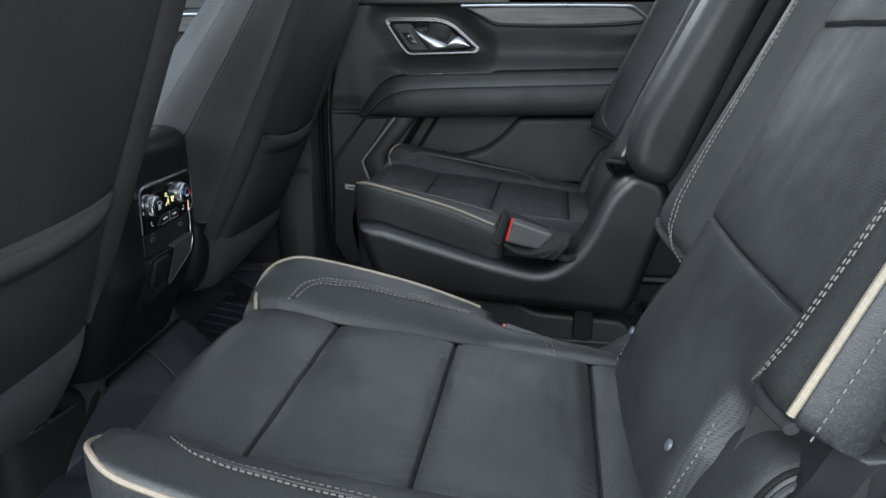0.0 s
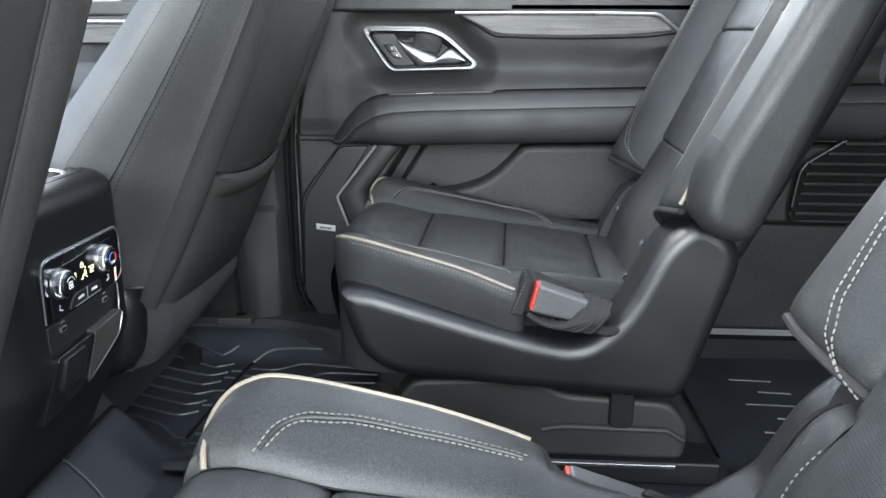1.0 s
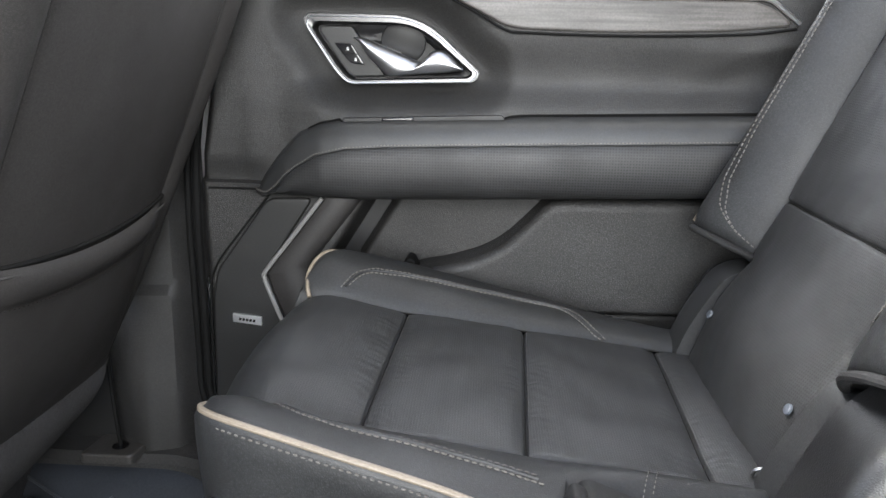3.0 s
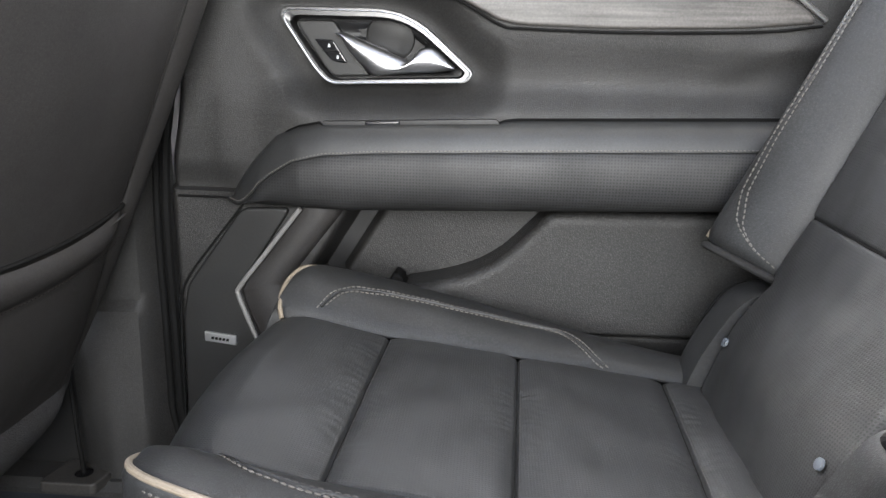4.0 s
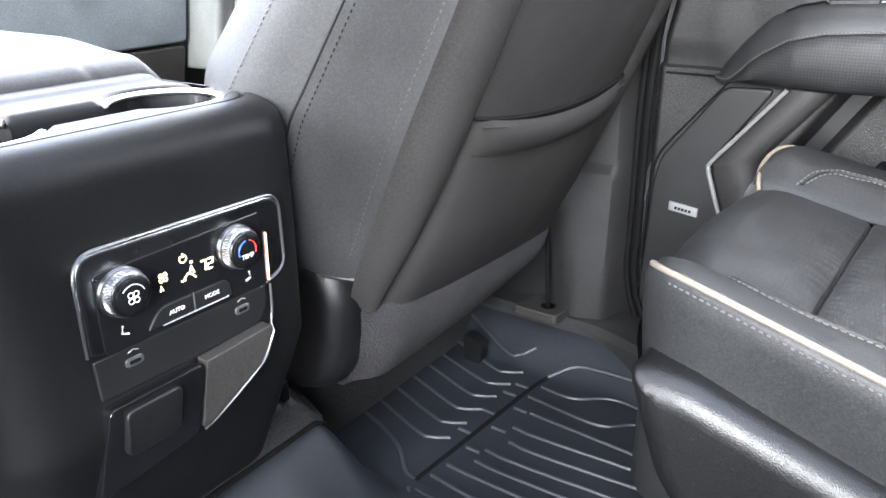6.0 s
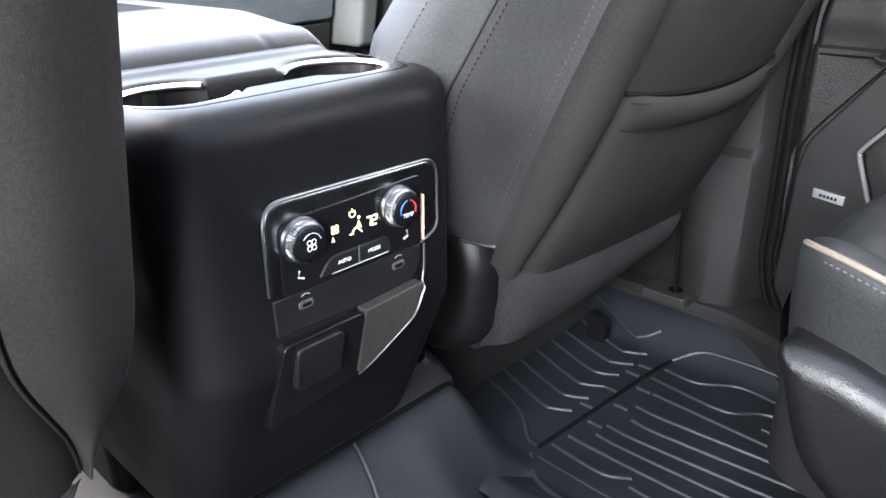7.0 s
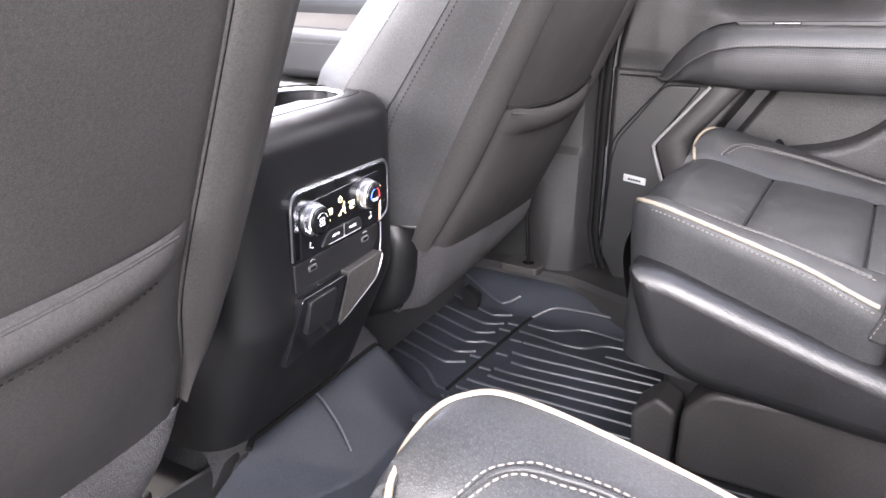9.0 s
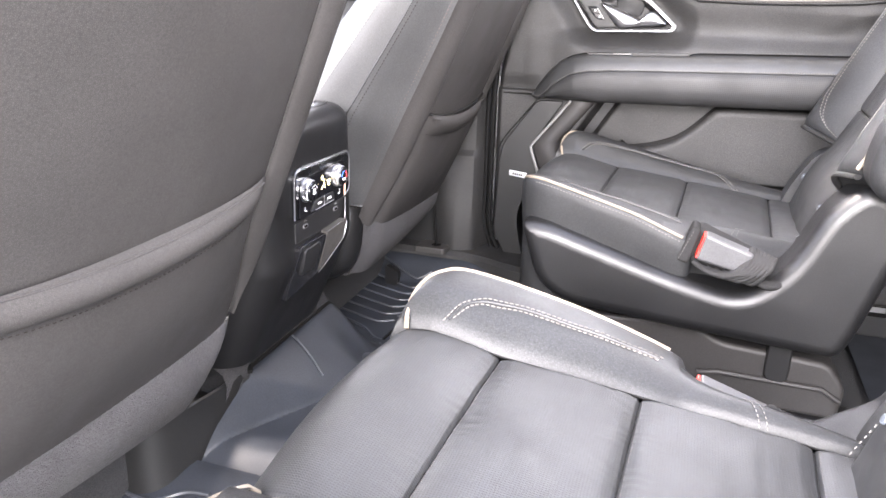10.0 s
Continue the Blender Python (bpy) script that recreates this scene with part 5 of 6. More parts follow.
    def words(text, a, b, size, mat, d, parent, name="lettering"):
        cu = bpy.data.curves.new(name, "FONT")
        cu.body, cu.size, cu.align_x, cu.align_y, cu.extrude = text, size, "CENTER", "CENTER", 0.0002
        cu.materials.append(mat)
        ob = new(name, cu)
        r = Matrix((Vector((0, 1, 0)), along, slope)).transposed().to_4x4()
        ob.parent = parent
        ob.matrix_parent_inverse = Matrix.Translation(-parent.location)
        ob.matrix_basis = Matrix.Translation(C(a, b, d)) @ r
        return ob

    words("TEMP", 0.046, -0.0020, 0.0048, WHITE, 0.0206, panel)
    words("AUTO", -0.0105, -0.0262, 0.0045, WHITE, 0.0092, panel)
    words("MODE", 0.0195, -0.0262, 0.0045, WHITE, 0.0092, panel)

    def digit(a, b, lit):
        """A lit seven-segment figure."""
        w, h = 0.0043, 0.0038
        seg = {"t": ((0, 2 * h), (w, 2 * h)), "m": ((0, h), (w, h)), "b": ((0, 0), (w, 0)), "tr": ((w, h), (w, 2 * h)), "br": ((w, 0), (w, h)), "tl": ((0, h), (0, 2 * h)), "bl": ((0, 0), (0, h))}
        geos = [tube([C(a + p[0] + 0.12 * p[1], b + p[1], 0.0074) for p in seg[q]], 0.0007, 5) for q in lit]
        part("temperature_figure", merge(*geos), GLYPH, panel, "lit display figure")

    digit(0.0135, -0.0062, ("t", "tr", "br"))
    digit(0.0195, -0.0062, ("t", "tr", "m", "bl", "b"))
    part("power_symbol", tube([C(0.0003 + 0.0028 * math.cos(t), 0.0085 + 0.0028 * math.sin(t), 0.0074) for t in np.linspace(2.2, 7.2, 16)], 0.0005, 5), GLYPH, panel)
    part("power_bar", tube([C(0.0003, 0.0095, 0.0074), C(0.0003, 0.0125, 0.0074)], 0.0005, 5), GLYPH, panel)
    for pts in ([(-0.0005, -0.0065), (0.003, -0.0035), (0.006, -0.0050), (0.009, -0.0085)], [(0.0045, -0.0035), (0.0062, 0.0012), (0.0082, -0.0045)], [(-0.003, -0.0078), (0.0006, -0.0078)]):
        part("seat_symbol", tube([C(a, b, 0.0074) for a, b in pts], 0.0007, 5), GLYPH, panel)
    part("head_symbol", disc(C(0.0066, 0.0040, 0.0073), slope, 0.0012, 0.0004, 12), GLYPH, panel)
    for da, db in ((0, 0), (0.0034, 0), (0, 0.0034), (0.0034, 0.0034)):
        part("fan_symbol", tube([C(-0.0185 + da + 0.0014 * math.cos(w), -0.0012 + db + 0.0014 * math.sin(w), 0.0074) for w in np.linspace(0, 6.28, 10, endpoint=False)], 0.0005, 5, closed=True), GLYPH, panel)
    part("fan_letter", tube([C(-0.0200, -0.0090, 0.0074), C(-0.0190, -0.0050, 0.0074), C(-0.0178, -0.0090, 0.0074)], 0.0005, 5), GLYPH, panel)
    part("rocker_auto", slab(fillet([(-0.034, -0.0335), (0.0036, -0.0335), (0.0036, -0.0195), (-0.024, -0.0195)], [0.002, 0.001, 0.001, 0.008]), C, 0.0, 0.0088, 0.0010), PLASTIC_FLAT, panel)
    part("rocker_mode", slab(fillet([(0.0052, -0.0335), (0.038, -0.0335), (0.036, -0.0195), (0.0052, -0.0195)], [0.001, 0.002, 0.008, 0.001]), C, 0.0, 0.0088, 0.0010), PLASTIC_FLAT, panel)
    part("rocker_line", tube([C(-0.023, -0.0332, 0.0090), C(0.034, -0.0332, 0.0090)], 0.0006, 6), SATIN, panel)
    part("rocker_split", tube([C(0.0044, -0.034, 0.0086), C(0.0044, -0.0188, 0.0086)], 0.0006, 6), SATIN, panel)
    for a in (-0.052, 0.057):
        g = 1 if a > 0 else -1
        part("seat_heat_mark", tube([C(a - 0.001 * g, -0.0215, 0.0076), C(a, -0.0268, 0.0076), C(a - 0.0045 * g, -0.0285, 0.0076)], 0.0008, 6), WHITE, panel)
    part("light_strip", tube([C(0.0757, 0.004, 0.0068), C(0.0757, -0.036, 0.0068)], 0.0009, 8), ORANGE, panel, "thin lit orange strip")
    low = part("socket_panel", slab(fillet([(-0.072, -0.072), (0.004, -0.0735), (0.066, -0.071), (0.075, -0.058), (0.0755, -0.0405), (-0.073, -0.0405)], [0.003, 0.001, 0.008, 0.006, 0.002, 0.002]), C, -0.02, 0.004, 0.0015), PLASTIC_FLAT, c, "matt black socket panel")
    for a in (-0.045, 0.049):
        part("charge_socket", slab(fillet([(a - 0.0070, -0.0555), (a + 0.0070, -0.0555), (a + 0.0070, -0.0485), (a - 0.0070, -0.0485)], 0.0034), C, 0.0, 0.0050, 0.0008), GREY_PLASTIC, low, "small grey charging socket")
        part("socket_mouth", slab(fillet([(a - 0.0042, -0.0534), (a + 0.0042, -0.0534), (a + 0.0042, -0.0506), (a - 0.0042, -0.0506)], 0.0013), C, 0.0, 0.0054), GLOSS, low)
        part("socket_mark", tube([C(a - 0.004, -0.0445, 0.0042), C(a, -0.0430, 0.0042), C(a + 0.004, -0.0445, 0.0042)], 0.0005, 5), GREY_PRINT, low)

    def N(a, b, d):
        """On the lower face, which falls away forward."""
        k = max(0.0, -0.100 - b) * 0.44
        return (o.x - k + d, o.y + a, o.z + b)

    part("trim_wedge", slab(fillet([(0.006, -0.142), (0.018, -0.136), (0.058, -0.100), (0.072, -0.072), (0.005, -0.0745)], [0.004, 0.012, 0.02, 0.006, 0.001]), N, -0.02, 0.011, 0.001), PLASTIC_GREY, c, "grey-brown textured trim wedge")
    part("wedge_edge", tube([N(a, b, 0.0105 if b < -0.075 else 0.0060) for a, b in curve([(0.008, -0.144), (0.020, -0.137), (0.040, -0.119), (0.062, -0.095), (0.074, -0.068), (0.0760, -0.040)], 30)], 0.0011, 8), SATIN, c)
    part("niche", slab(fillet([(-0.080, -0.160), (0.004, -0.146), (0.004, -0.076), (-0.073, -0.076)], 0.006), N, -0.02, 0.0095, 0.001), GLOSS, c)
    part("niche_cover", slab(fillet([(-0.062, -0.126), (-0.018, -0.124), (-0.018, -0.082), (-0.063, -0.082)], [0.012, 0.006, 0.006, 0.006]), N, 0.0, 0.0115, 0.0015, 4), PLASTIC_FLAT, c, "satin black socket cover")
    # carpet strip and fixings at the foot
    rows = []
    for y in np.linspace(0.955, 1.300, 50):
        bulge = 0.012 * noise.noise(Vector((y * 9, 1, 2)))
        turn = 0.035 * smooth(1.255, 1.300, y) ** 2 + 0.045 * smooth(1.00, 0.90, y)
        rows.append([(-0.80, y, 0.170 - turn), (-0.72, y, 0.170 - turn), (-0.690, y, 0.160 + bulge * 0.2 - turn), (-0.670 + bulge * 0.4, y, 0.146 - turn), (-0.664 + bulge * 0.3, y, 0.128 - turn), (-0.668, y, 0.08)])
    part("carpet_strip", sheet(rows), HEM, c, "black carpet at the console's foot")
    for x, y, h in ((-0.690, 1.236, 0.030), (-0.680, 1.252, 0.022), (-0.700, 1.268, 0.036)):
        part("rail_bolt", box(x - 0.010, x + 0.010, y - 0.005, y + 0.005, 0.155, 0.158 + h, 0.003), SEAL, c)
    return c


console()


# ---- far rear door ----
def rear_door():
    d = thing("rear_door", (0.0, 1.85, 0.0), "closed black rear door with leather armrest, wood trim and chrome handle", "car door")

    def front_edge(z):
        return -0.488 + 0.060 * max(0, (0.15 - z) / 0.12) ** 2 + 0.02 * smooth(0.45, 0.60, z)

    bez = fillet([(-0.347, 0.677), (-0.190, 0.6755), (-0.113, 0.606), (-0.121, 0.595), (-0.284, 0.5895), (-0.301, 0.607)], [0.024, 0.042, 0.015, 0.016, 0.026, 0.030], 7)
    bz = np.array(bez)

    def dist(x, z):
        """Signed distance to the handle's frame."""
        a, b = bz, np.roll(bz, -1, axis=0)
        p = np.array((x, z))
        ab = b - a
        t = np.clip(((p - a) * ab).sum(1) / (ab ** 2).sum(1), 0, 1)
        m = np.min(np.linalg.norm(p - (a + ab * t[:, None]), axis=1))
        inside = False
        for (x1, z1), (x2, z2) in zip(a, b):
            if (z1 > z) != (z2 > z) and x < (x2 - x1) * (z - z1) / (z2 - z1) + x1:
                inside = not inside
        return -m if inside else m

    def relief(x, z):
        e = 0.020 * smooth(0.600, 0.555, z) * smooth(-0.44, -0.30, x) * smooth(0.440, 0.462, z)           # swelling out to the armrest
        e += 0.012 * smooth(0.60, 0.66, z) * smooth(-0.16, -0.05, x)
        k = dist(x, z)
        e -= 0.024 * smooth(0.050, 0.002, k)
        # blade crease running to the rear
        e += 0.005 * smooth(-0.010, 0.022, z - (0.590 + 0.05 * smooth(0.12, 0.30, x))) * smooth(0.05, 0.30, x) * smooth(0.655, 0.635, z)
        e += 0.008 * smooth(-0.36, -0.42, x) * smooth(0.46, 0.50, z)
        if z < 0.46:
            e += 0.010
            u = x - (-0.318 + abs(z - 0.345) * 0.62)
            e -= 0.058 * smooth(-0.006, 0.010, u) + 0.035 * smooth(-0.002, 0.012, u) * smooth(0.046, 0.030, u)
        return e

    rows = []
    zs = np.concatenate([np.linspace(0.035, 0.25, 30), np.linspace(0.254, 0.716, 150)])
    for z in zs:
        x0 = front_edge(z)
        row = []
        for u in np.linspace(0, 1, 300):
            x = x0 + u * (0.66 - x0)
            edge = 0.02 * smooth(0.012, 0.0, x - x0)
            row.append((x, DOOR - relief(x, z) + edge, z))
        rows.append(row)
    cut = int(np.searchsorted(zs, 0.457))
    part("door_panel", sheet(rows[cut:]), PLASTIC_DOOR, d, "black soft-touch door panel", sharp=60)
    part("lower_panel", sheet(rows[:cut + 1]), PLASTIC_POCKET, d, "black coarse-grained lower door panel", sharp=60)
    part("door_core", box(-0.47, 0.66, 1.880, 1.897, 0.03, 0.695), PLASTIC_FLAT, d)
    lead = [tuple(p) for p in curve([(-0.275, 0.290), (-0.235, 0.325), (-0.190, 0.344), (-0.150, 0.353), (-0.105, 0.368), (-0.070, 0.390), (-0.035, 0.425), (-0.018, 0.442), (0.000, 0.4465)], 40)]
    part("pocket_front", slab(lead + [(0.30, 0.452), (0.655, 0.456), (0.655, 0.300), (0.640, 0.290)], side_place(DOOR), -0.060, 0.012, 0.014, 6), PLASTIC_POCKET, d, "raised grained front of the door pocket")
    part("pocket_base", slab([(-0.255, 0.05), (-0.255, 0.286), (0.655, 0.286), (0.655, 0.05)], side_place(DOOR), -0.062, -0.010, 0.008, 4), PLASTIC_POCKET, d)
    part("belt_pad", slab(fillet([(-0.47, 0.702), (0.66, 0.702), (0.66, 0.730), (-0.47, 0.730)], 0.008), side_place(DOOR), -0.07, 0.012, 0.006), PLASTIC_SOFT, d)
    pane = part("window_pane", box(-0.47, 0.60, 1.868, 1.872, 0.70, 1.16), GLASS, d)
    pane.visible_shadow = False
    for off, rad in ((-0.010, 0.006), (-0.022, 0.005)):
        part("door_seal", tube(curve([(front_edge(z) + off * (1 + 0.3 * (z < 0.1)), DOOR + 0.008, z - (0.01 if z < 0.05 else 0)) for z in (0.74, 0.6, 0.5, 0.4, 0.3, 0.2, 0.15, 0.10, 0.06, 0.035)] + [(-0.40, DOOR + 0.008, 0.016 + off * 0.5), (-0.30, DOOR + 0.008, 0.014 + off * 0.5)], 60), rad, 8, up=(0, 1, 0)), SEAL, d, "black rubber door seal")
    part("front_seam", tube([(-0.472, DOOR - 0.0105, 0.4515), (-0.405, DOOR - 0.0135, 0.4520)], 0.0016, 6), SEAL, d)

    # wood band with chrome strip
    wood = [(-0.150, 0.6965), (-0.120, 0.682), (-0.085, 0.664), (-0.060, 0.660), (0.05, 0.658), (0.18, 0.661), (0.262, 0.668), (0.242, 0.686), (0.215, 0.6965), (0.05, 0.6975)]
    part("wood_trim", slab(fillet(wood, 0.012, 4), side_place(DOOR), -0.01, 0.016, 0.003), WOOD, d, "dark grey open-pore wood trim")
    part("wood_chrome", tube(curve([(-0.158, DOOR - 0.014, 0.7005), (-0.05, DOOR - 0.017, 0.7015), (0.10, DOOR - 0.017, 0.7015), (0.20, DOOR - 0.017, 0.7005), (0.228, DOOR - 0.017, 0.6985), (0.248, DOOR - 0.016, 0.686), (0.268, DOOR - 0.014, 0.671)], 60), 0.0030, 8), CHROME, d, "bright chrome trim strip")
    part("wood_shadow", tube(curve([(-0.150, DOOR - 0.014, 0.694), (-0.118, DOOR - 0.014, 0.678), (-0.085, DOOR - 0.014, 0.660), (-0.060, DOOR - 0.014, 0.6565), (0.06, DOOR - 0.014, 0.6545), (0.20, DOOR - 0.014, 0.658), (0.265, DOOR - 0.014, 0.6655)], 50), 0.0020, 6), SEAL, d)

    # handle in its frame
    def H(a, b, e):
        return (a, DOOR + 0.010 - e, b)
    inner = fillet([(-0.330, 0.6640), (-0.194, 0.6635), (-0.1255, 0.6065), (-0.131, 0.6010), (-0.279, 0.5955), (-0.292, 0.609)], [0.018, 0.032, 0.009, 0.009, 0.022, 0.024], 7)
    bm = bmesh.new()
    n = len(bez)
    rings = []
    for src, e in ((bez, -0.004), (bez, 0.012), ([p * 0.93 + np.array(q) * 0.07 for p, q in zip(np.array(bez), inner)], 0.0150), ([p * 0.25 + np.array(q) * 0.75 for p, q in zip(np.array(bez), inner)], 0.0150), (inner, 0.010), (inner, -0.010)):
        rings.append([bm.verts.new(H(p[0], p[1], e)) for p in src])
    for a, b in zip(rings, rings[1:]):
        for k in range(n):
            bm.faces.new((a[k], a[(k + 1) % n], b[(k + 1) % n], b[k]))
    part("handle_frame", bm, HANDLE_FRAME, d, "satin chrome handle surround", sharp=50)
    part("frame_shine", tube([H(p[0], p[1], 0.0152) for p in (np.array(bez) * 0.72 + np.array(inner) * 0.28)], 0.0010, 6, closed=True), CHROME, d)
    # cup behind the handle
    rows = []
    for f in np.linspace(0, 1, 14):
        m = np.array((-0.215, 0.630))
        rows.append([H(*(m + (np.array(p) - m) * (1 - f * 0.98)), -0.006 - 0.022 * smooth(0.0, 0.6, f) * (1 if p[0] > -0.268 else 0.1)) for p in inner])
    part("handle_cup", sheet(rows, ring=True), PLASTIC_FLAT, d, "black handle recess")
    plate = fillet([(-0.325, 0.662), (-0.279, 0.662), (-0.236, 0.600), (-0.281, 0.598), (-0.291, 0.610)], [0.012, 0.004, 0.004, 0.018, 0.018], 6)
    part("switch_plate", slab(plate, H, -0.01, 0.003, 0.002), PLASTIC_SOFT, d)
    sw = part("lock_switch", slab(fillet([(-0.302, 0.641), (-0.279, 0.640), (-0.262, 0.614), (-0.281, 0.615)], [0.003, 0.003, 0.003, 0.008]), H, 0.0, 0.0055, 0.0015), GLOSS, d, "two black lock switches")
    part("switch_gap", tube([H(-0.292, 0.6275, 0.0057), H(-0.270, 0.6270, 0.0057)], 0.0007, 5), SEAL, sw)
    for a, b in ((-0.284, 0.6335), (-0.274, 0.6205)):
        part("lock_mark", slab([(a - 0.0013, b - 0.0018), (a + 0.0013, b - 0.0018), (a + 0.0013, b + 0.0004), (a - 0.0013, b + 0.0004)], H, 0.004, 0.0058), WHITE, sw)
        part("lock_bow", tube([H(a + 0.0009 * math.cos(t), b + 0.0004 + 0.0015 * math.sin(t), 0.0057) for t in np.linspace(0, math.pi, 8)], 0.0004, 4), WHITE, sw)
    lever_top = curve([(-0.274, 0.648), (-0.266, 0.648), (-0.251, 0.642), (-0.219, 0.629), (-0.196, 0.620), (-0.186, 0.618), (-0.178, 0.630), (-0.165, 0.634), (-0.152, 0.627), (-0.136, 0.612)], 44)[:, :2]
    lever_bot = curve([(-0.274, 0.646), (-0.268, 0.642), (-0.258, 0.627), (-0.243, 0.611), (-0.231, 0.601), (-0.212, 0.602), (-0.190, 0.604), (-0.172, 0.605), (-0.157, 0.606), (-0.136, 0.609)], 44)[:, :2]
    rows = []
    for k in range(44):
        a, b = lever_top[k], lever_bot[k]
        row = []
        for u in np.linspace(0, 1, 9):
            p = a * (1 - u) + b * u
            row.append(H(p[0], p[1], 0.004 + 0.012 * math.sin(math.pi * min(1, 0.15 + 0.7 * u)) + 0.004 * math.sin(k / 43 * math.pi)))
        row.append(H(b[0], b[1], -0.004))
        row.insert(0, H(a[0], a[1], -0.006))
        rows.append(row)
    part("handle_lever", sheet(rows), BRIGHT, d, "satin chrome door lever", sharp=60)
    part("scoop", disc(H(-0.214, 0.644, -0.014), (0, -1, -0.2), 0.029, 0.006, 40, 0.003), PLASTIC_SOFT, d)

    # armrest
    topx, topz = (-0.405, -0.395, -0.375, -0.345, -0.316, -0.28, -0.085, 0.235, 0.66), (0.453, 0.470, 0.497, 0.528, 0.541, 0.548, 0.5545, 0.563, 0.572)
    botx, botz = (-0.405, -0.395, -0.30, -0.262, 0.20, 0.66), (0.4505, 0.448, 0.450, 0.447, 0.461, 0.470)
    up, low, seam = [], [], []
    for x in np.concatenate([np.linspace(-0.405, -0.25, 50), np.linspace(-0.245, 0.66, 70)]):
        zt, zb = lerp(x, topx, topz), lerp(x, botx, botz)
        D = lerp(x, (-0.405, -0.39, -0.36, -0.31, -0.20, 0.66), (0.018, 0.030, 0.044, 0.054, 0.058, 0.058))
        f = 0.02 + lerp(x, (-0.388, -0.36, -0.32, -0.28, -0.23, 0.66), (0.0, 0.38, 0.56, 0.62, 0.65, 0.68))
        zm = zb + (zt - zb) * f
        notch = 0.006 * smooth(-0.292, -0.286, x) * (1 - smooth(-0.085, -0.070, x))
        up.append([(x, DOOR - e, z) for e, z in ((-0.004, zt + 0.004), (0.35 * D, zt + 0.001 - notch), (0.62 * D, zt - 0.003), (0.80 * D, zt - 0.008), (0.93 * D, zm + (zt - zm) * 0.45), (D, zm + 0.004), (D + 0.0006, zm + 0.0015), (D - 0.001, zm))])
        low.append([(x, DOOR - e, z) for e, z in ((D - 0.001, zm), (D + 0.0012, zm - 0.0022), (D + 0.003, zb + (zm - zb) * 0.75), (D + 0.004, zb + (zm - zb) * 0.5), (D + 0.001, zb + (zm - zb) * 0.25), (D * 0.90, zb + 0.006), (D * 0.70, zb), (-0.004, zb - 0.001))])
        seam.append((x, DOOR - D - 0.0016, zm + 0.0035))
    part("armrest_gap", sheet([[(r[k][0], r[k][1] - 0.0004, r[k][2] + 0.0012) for k in (0, 1)] + [(r[2][0], (r[1][1] + r[2][1]) / 2, (r[1][2] + r[2][2]) / 2 + 0.0008)] for r in up if r[0][0] > -0.335]), SEAL, d, "dark gap behind the armrest")
    part("armrest_top", sheet(up), LEATHER, d, "smooth leather armrest top", sharp=50)
    part("armrest_pad", sheet(low), LEATHER_PERF_DOOR, d, "perforated leather armrest side", sharp=50)
    part("armrest_stitching", stitches(seam, 0.0032, 0.0012, 0.0007), THREAD, d, "pale stitched seam")
    part("switch_strip", slab(fillet([(-0.288, 0.5485), (-0.085, 0.5565), (-0.080, 0.5495), (-0.285, 0.5415)], 0.003), side_place(DOOR), 0.0, 0.026, 0.001), PLASTIC_FLAT, d)
    part("window_switch", slab(fillet([(-0.236, 0.5445), (-0.196, 0.546), (-0.196, 0.552), (-0.236, 0.5505)], 0.002), side_place(DOOR), 0.0, 0.032, 0.0015), GLOSS, d, "small window switch")

    # speaker panel and chrome-edged grab frame
    spk = [(-0.480, 0.120), (-0.474, 0.300), (-0.466, 0.338), (-0.392, 0.440), (-0.330, 0.442), (-0.3985, 0.338), (-0.372, 0.268), (-0.335, 0.180), (-0.335, 0.070), (-0.440, 0.050)]
    part("speaker_panel", slab(fillet(spk, 0.012), side_place(DOOR), -0.01, 0.017, 0.003), PLASTIC_SOFT, d, "fine-grained speaker panel")
    part("panel_groove", tube([(p[0], DOOR - 0.0155, p[1]) for p in curve([(-0.388, 0.446), (-0.43, 0.394), (-0.468, 0.342), (-0.477, 0.30), (-0.481, 0.20), (-0.482, 0.12)], 40)], 0.0015, 6), SEAL, d)
    hole = []
    for i in range(18):
        for j in range(18):
            a, b = -0.410 + (i - 8.5) * 0.0075, 0.145 + (j - 8.5) * 0.0075
            if (i - 8.5) ** 2 + (j - 8.5) ** 2 < 70:
                hole.append(disc((a, DOOR - 0.0168, b), (0, -1, 0), 0.0016, 0.0006, 8))
    tagged(part("speaker_holes", merge(*hole), SEAL, d), kind="stuff")
    left = curve([(-0.3130, 0.4445), (-0.355, 0.391), (-0.391, 0.3435), (-0.3935, 0.332), (-0.388, 0.312), (-0.3700, 0.266), (-0.343, 0.205)], 40)
    right = curve([(-0.262, 0.4445), (-0.298, 0.398), (-0.328, 0.358), (-0.333, 0.342), (-0.329, 0.322), (-0.312, 0.276), (-0.288, 0.205)], 40)
    rows = []
    for p, q in zip(left, right):
        rows.append([(*(p + (q - p) * f)[:1], DOOR - e, (p + (q - p) * f)[1]) for f, e in ((0, 0.0), (0.0, 0.021), (0.08, 0.0255), (0.5, 0.027), (0.80, 0.0255), (0.94, 0.018), (1.0, 0.004), (1.04, -0.025))])
    part("grab_frame", sheet(rows), PLASTIC_GRAB, d, "dark grained plastic grab frame", sharp=60)
    part("frame_chrome", tube(curve([(-0.3155, DOOR - 0.0285, 0.4445), (-0.357, DOOR - 0.0285, 0.391), (-0.394, DOOR - 0.0290, 0.3435), (-0.3965, DOOR - 0.0290, 0.332), (-0.390, DOOR - 0.0290, 0.312), (-0.3725, DOOR - 0.0290, 0.266), (-0.345, DOOR - 0.0285, 0.205)], 60), 0.0030, 8), SILVER, d, "bright silver strip")
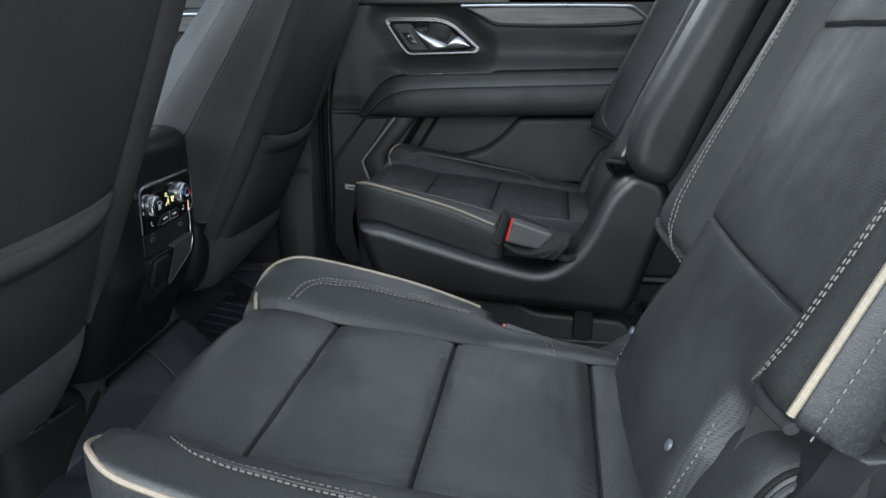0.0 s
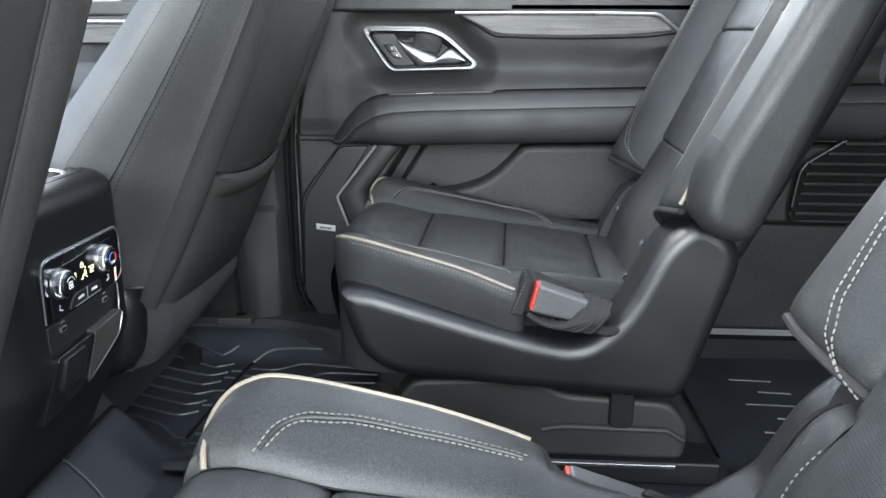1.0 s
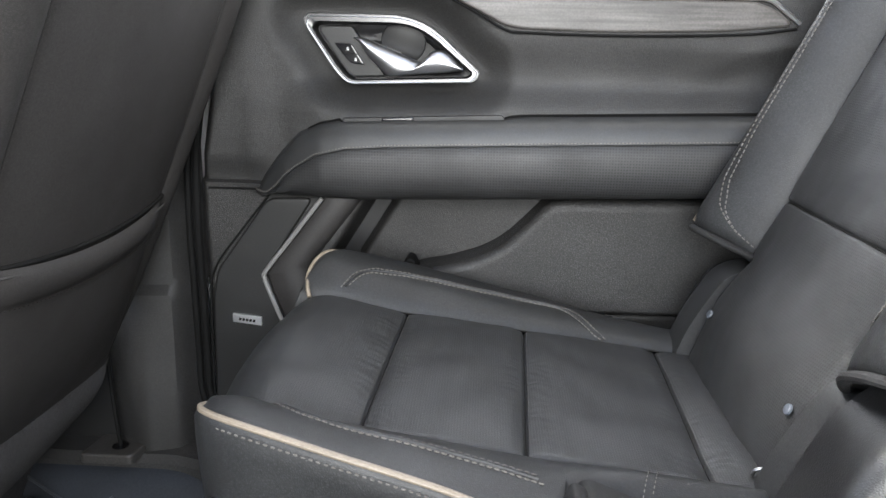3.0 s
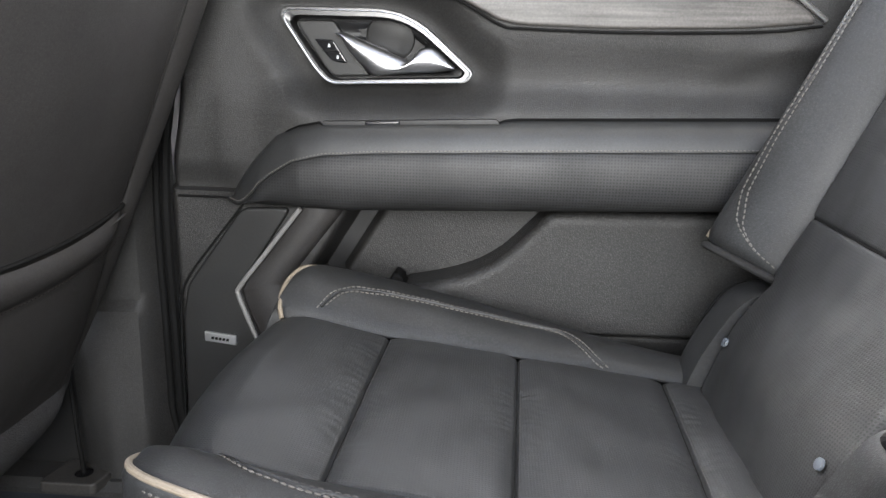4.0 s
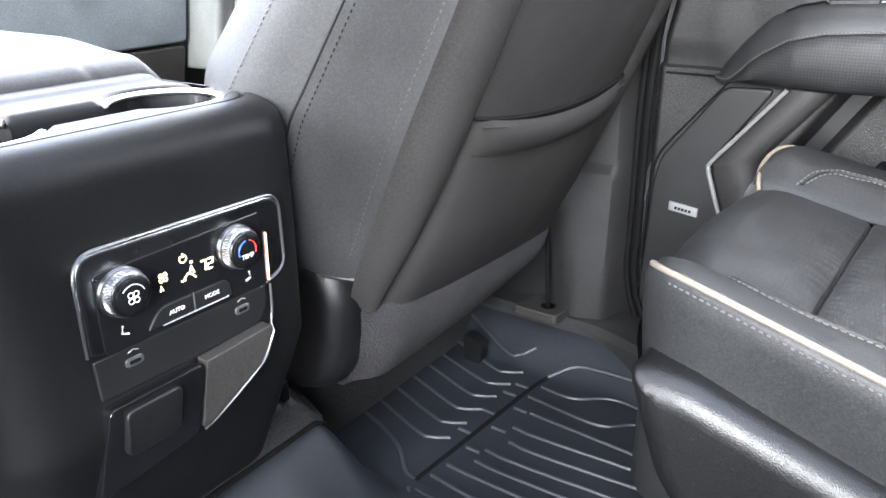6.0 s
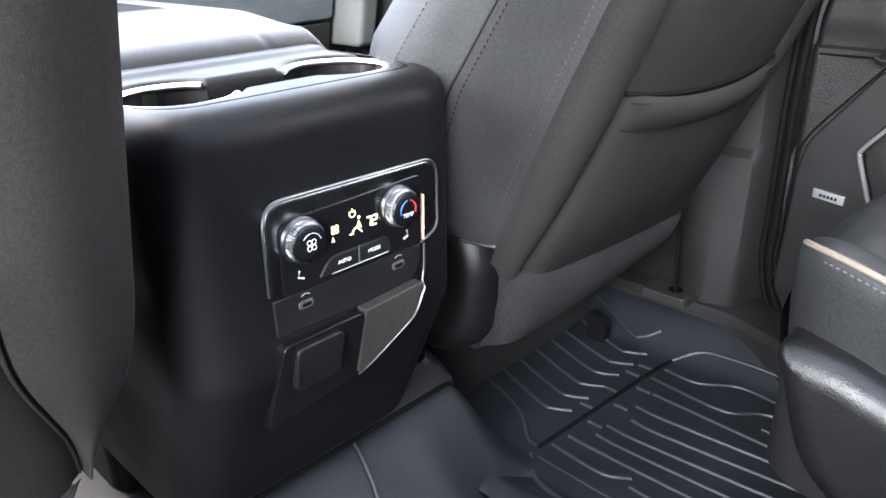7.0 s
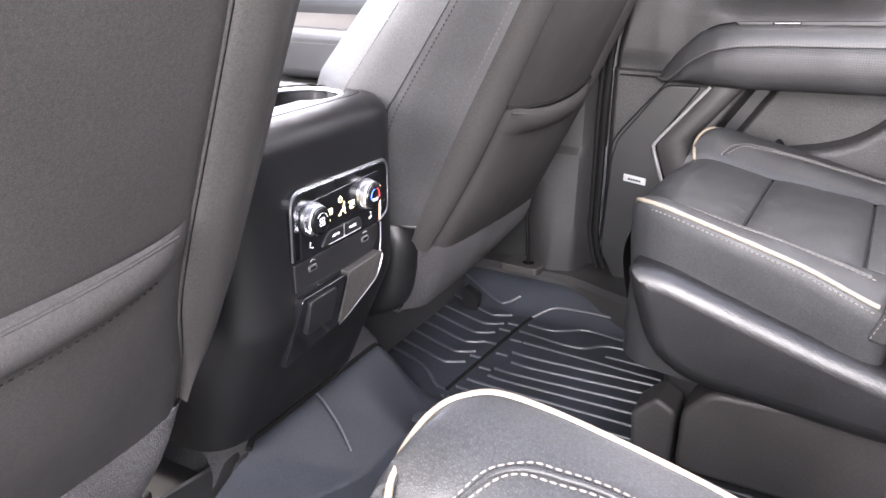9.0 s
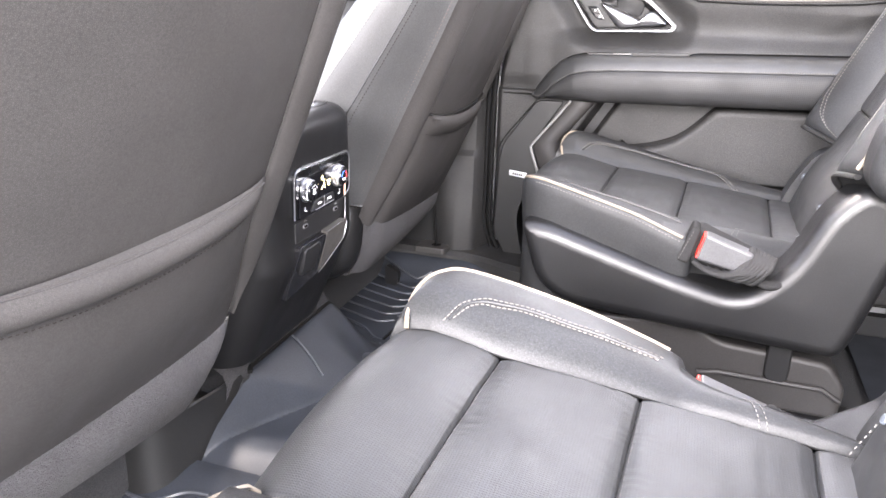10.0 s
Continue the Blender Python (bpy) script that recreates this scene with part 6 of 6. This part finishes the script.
    badge = part("badge", slab(fillet([(-0.447, 0.2645), (-0.4065, 0.2600), (-0.4065, 0.2725), (-0.447, 0.2770)], 0.001), side_place(DOOR), 0.010, 0.0205, 0.0006), CHROME, d, "small satin metal badge with a dark mark")
    for k in range(5):
        x = -0.4385 + k * 0.0048
        z = 0.2680 - k * 0.00053
        part("badge_mark", slab([(x, z - 0.0004), (x + 0.0034, z - 0.0008), (x + 0.0042, z + 0.0026), (x + 0.0008, z + 0.0030)], side_place(DOOR), 0.015, 0.0210), SEAL, badge)
    part("pocket_tab", slab(fillet([(-0.218, 0.338), (-0.188, 0.336), (-0.197, 0.356), (-0.205, 0.360)], 0.005), side_place(DOOR), -0.03, 0.0, 0.003), SEAL, d)
    return d


rear_door()


# ---- behind the chairs ----
def quarter_trim():
    q = thing("quarter_trim", (1.2, 1.84, 0.0), "black rear side trim with a louvred grille", "side trim")
    rows = []
    for x in np.linspace(0.66, 2.2, 50):
        rows.append([(x, DOOR - 0.02 - 0.06 * smooth(0.40, 0.30, z) * smooth(0.70, 0.85, x) - 0.015 * smooth(0.5, 0.7, z), z) for z in np.linspace(0.0, 0.75, 40)])
    part("panel", sheet(rows), PLASTIC_FLAT, q)
    rim = fillet([(0.515, 0.305), (0.84, 0.305), (0.84, 0.575), (0.668, 0.512), (0.525, 0.415)], 0.02)
    part("grille_back", slab(rim, side_place(DOOR - 0.030), 0.0, 0.004, 0.001), SEAL, q)
    part("grille_rim", tube([(p[0], DOOR - 0.035, p[1]) for p in even(rim + rim[:1], 0.01)[:-1]], 0.004, 8, closed=True), PLASTIC, q)
    for k in range(12):
        z = 0.318 + 0.020 * k
        part("slat", box(lerp(z, (0.31, 0.415, 0.512, 0.575), (0.522, 0.535, 0.680, 0.83)), 0.832, DOOR - 0.042, DOOR - 0.034, z, z + 0.008, 0.002), PLASTIC_SOFT, q)
    return q


quarter_trim()


def third_row():
    t = thing("third_row_bench", (1.15, CY, 0.0), "dark leather third-row bench in the shade", "car seat")
    part("bench_cushion", box(0.95, 1.45, 0.45, 1.70, 0.12, 0.34, 0.05, 4), LEATHER, t)
    part("bench_back", slab(fillet([(1.36, 0.28), (1.50, 0.28), (1.74, 0.95), (1.62, 0.97)], 0.04), lambda a, b, e: (a, e, b), 0.45, 1.70, 0.03, 4), LEATHER, t)
    part("bench_base", box(0.98, 1.42, 0.55, 1.60, 0.0, 0.13, 0.01), PLASTIC_FLAT, t)
    return t


third_row()

# ---- outside ----
house = thing("house", (0, 22, -0.62), "pale rendered house across the street", "house")
part("house_wall", box(-14, 14, 20, 26, -0.62, 6.0), WALL, house)
part("house_roof", box(-14.5, 14.5, 19.5, 26.5, 6.0, 6.4), ASPHALT, house)
for x in (-9, -4, 1, 6, 11):
    part("house_window", box(x, x + 1.4, 19.94, 20.05, 2.6, 4.0), GLOSS, house)
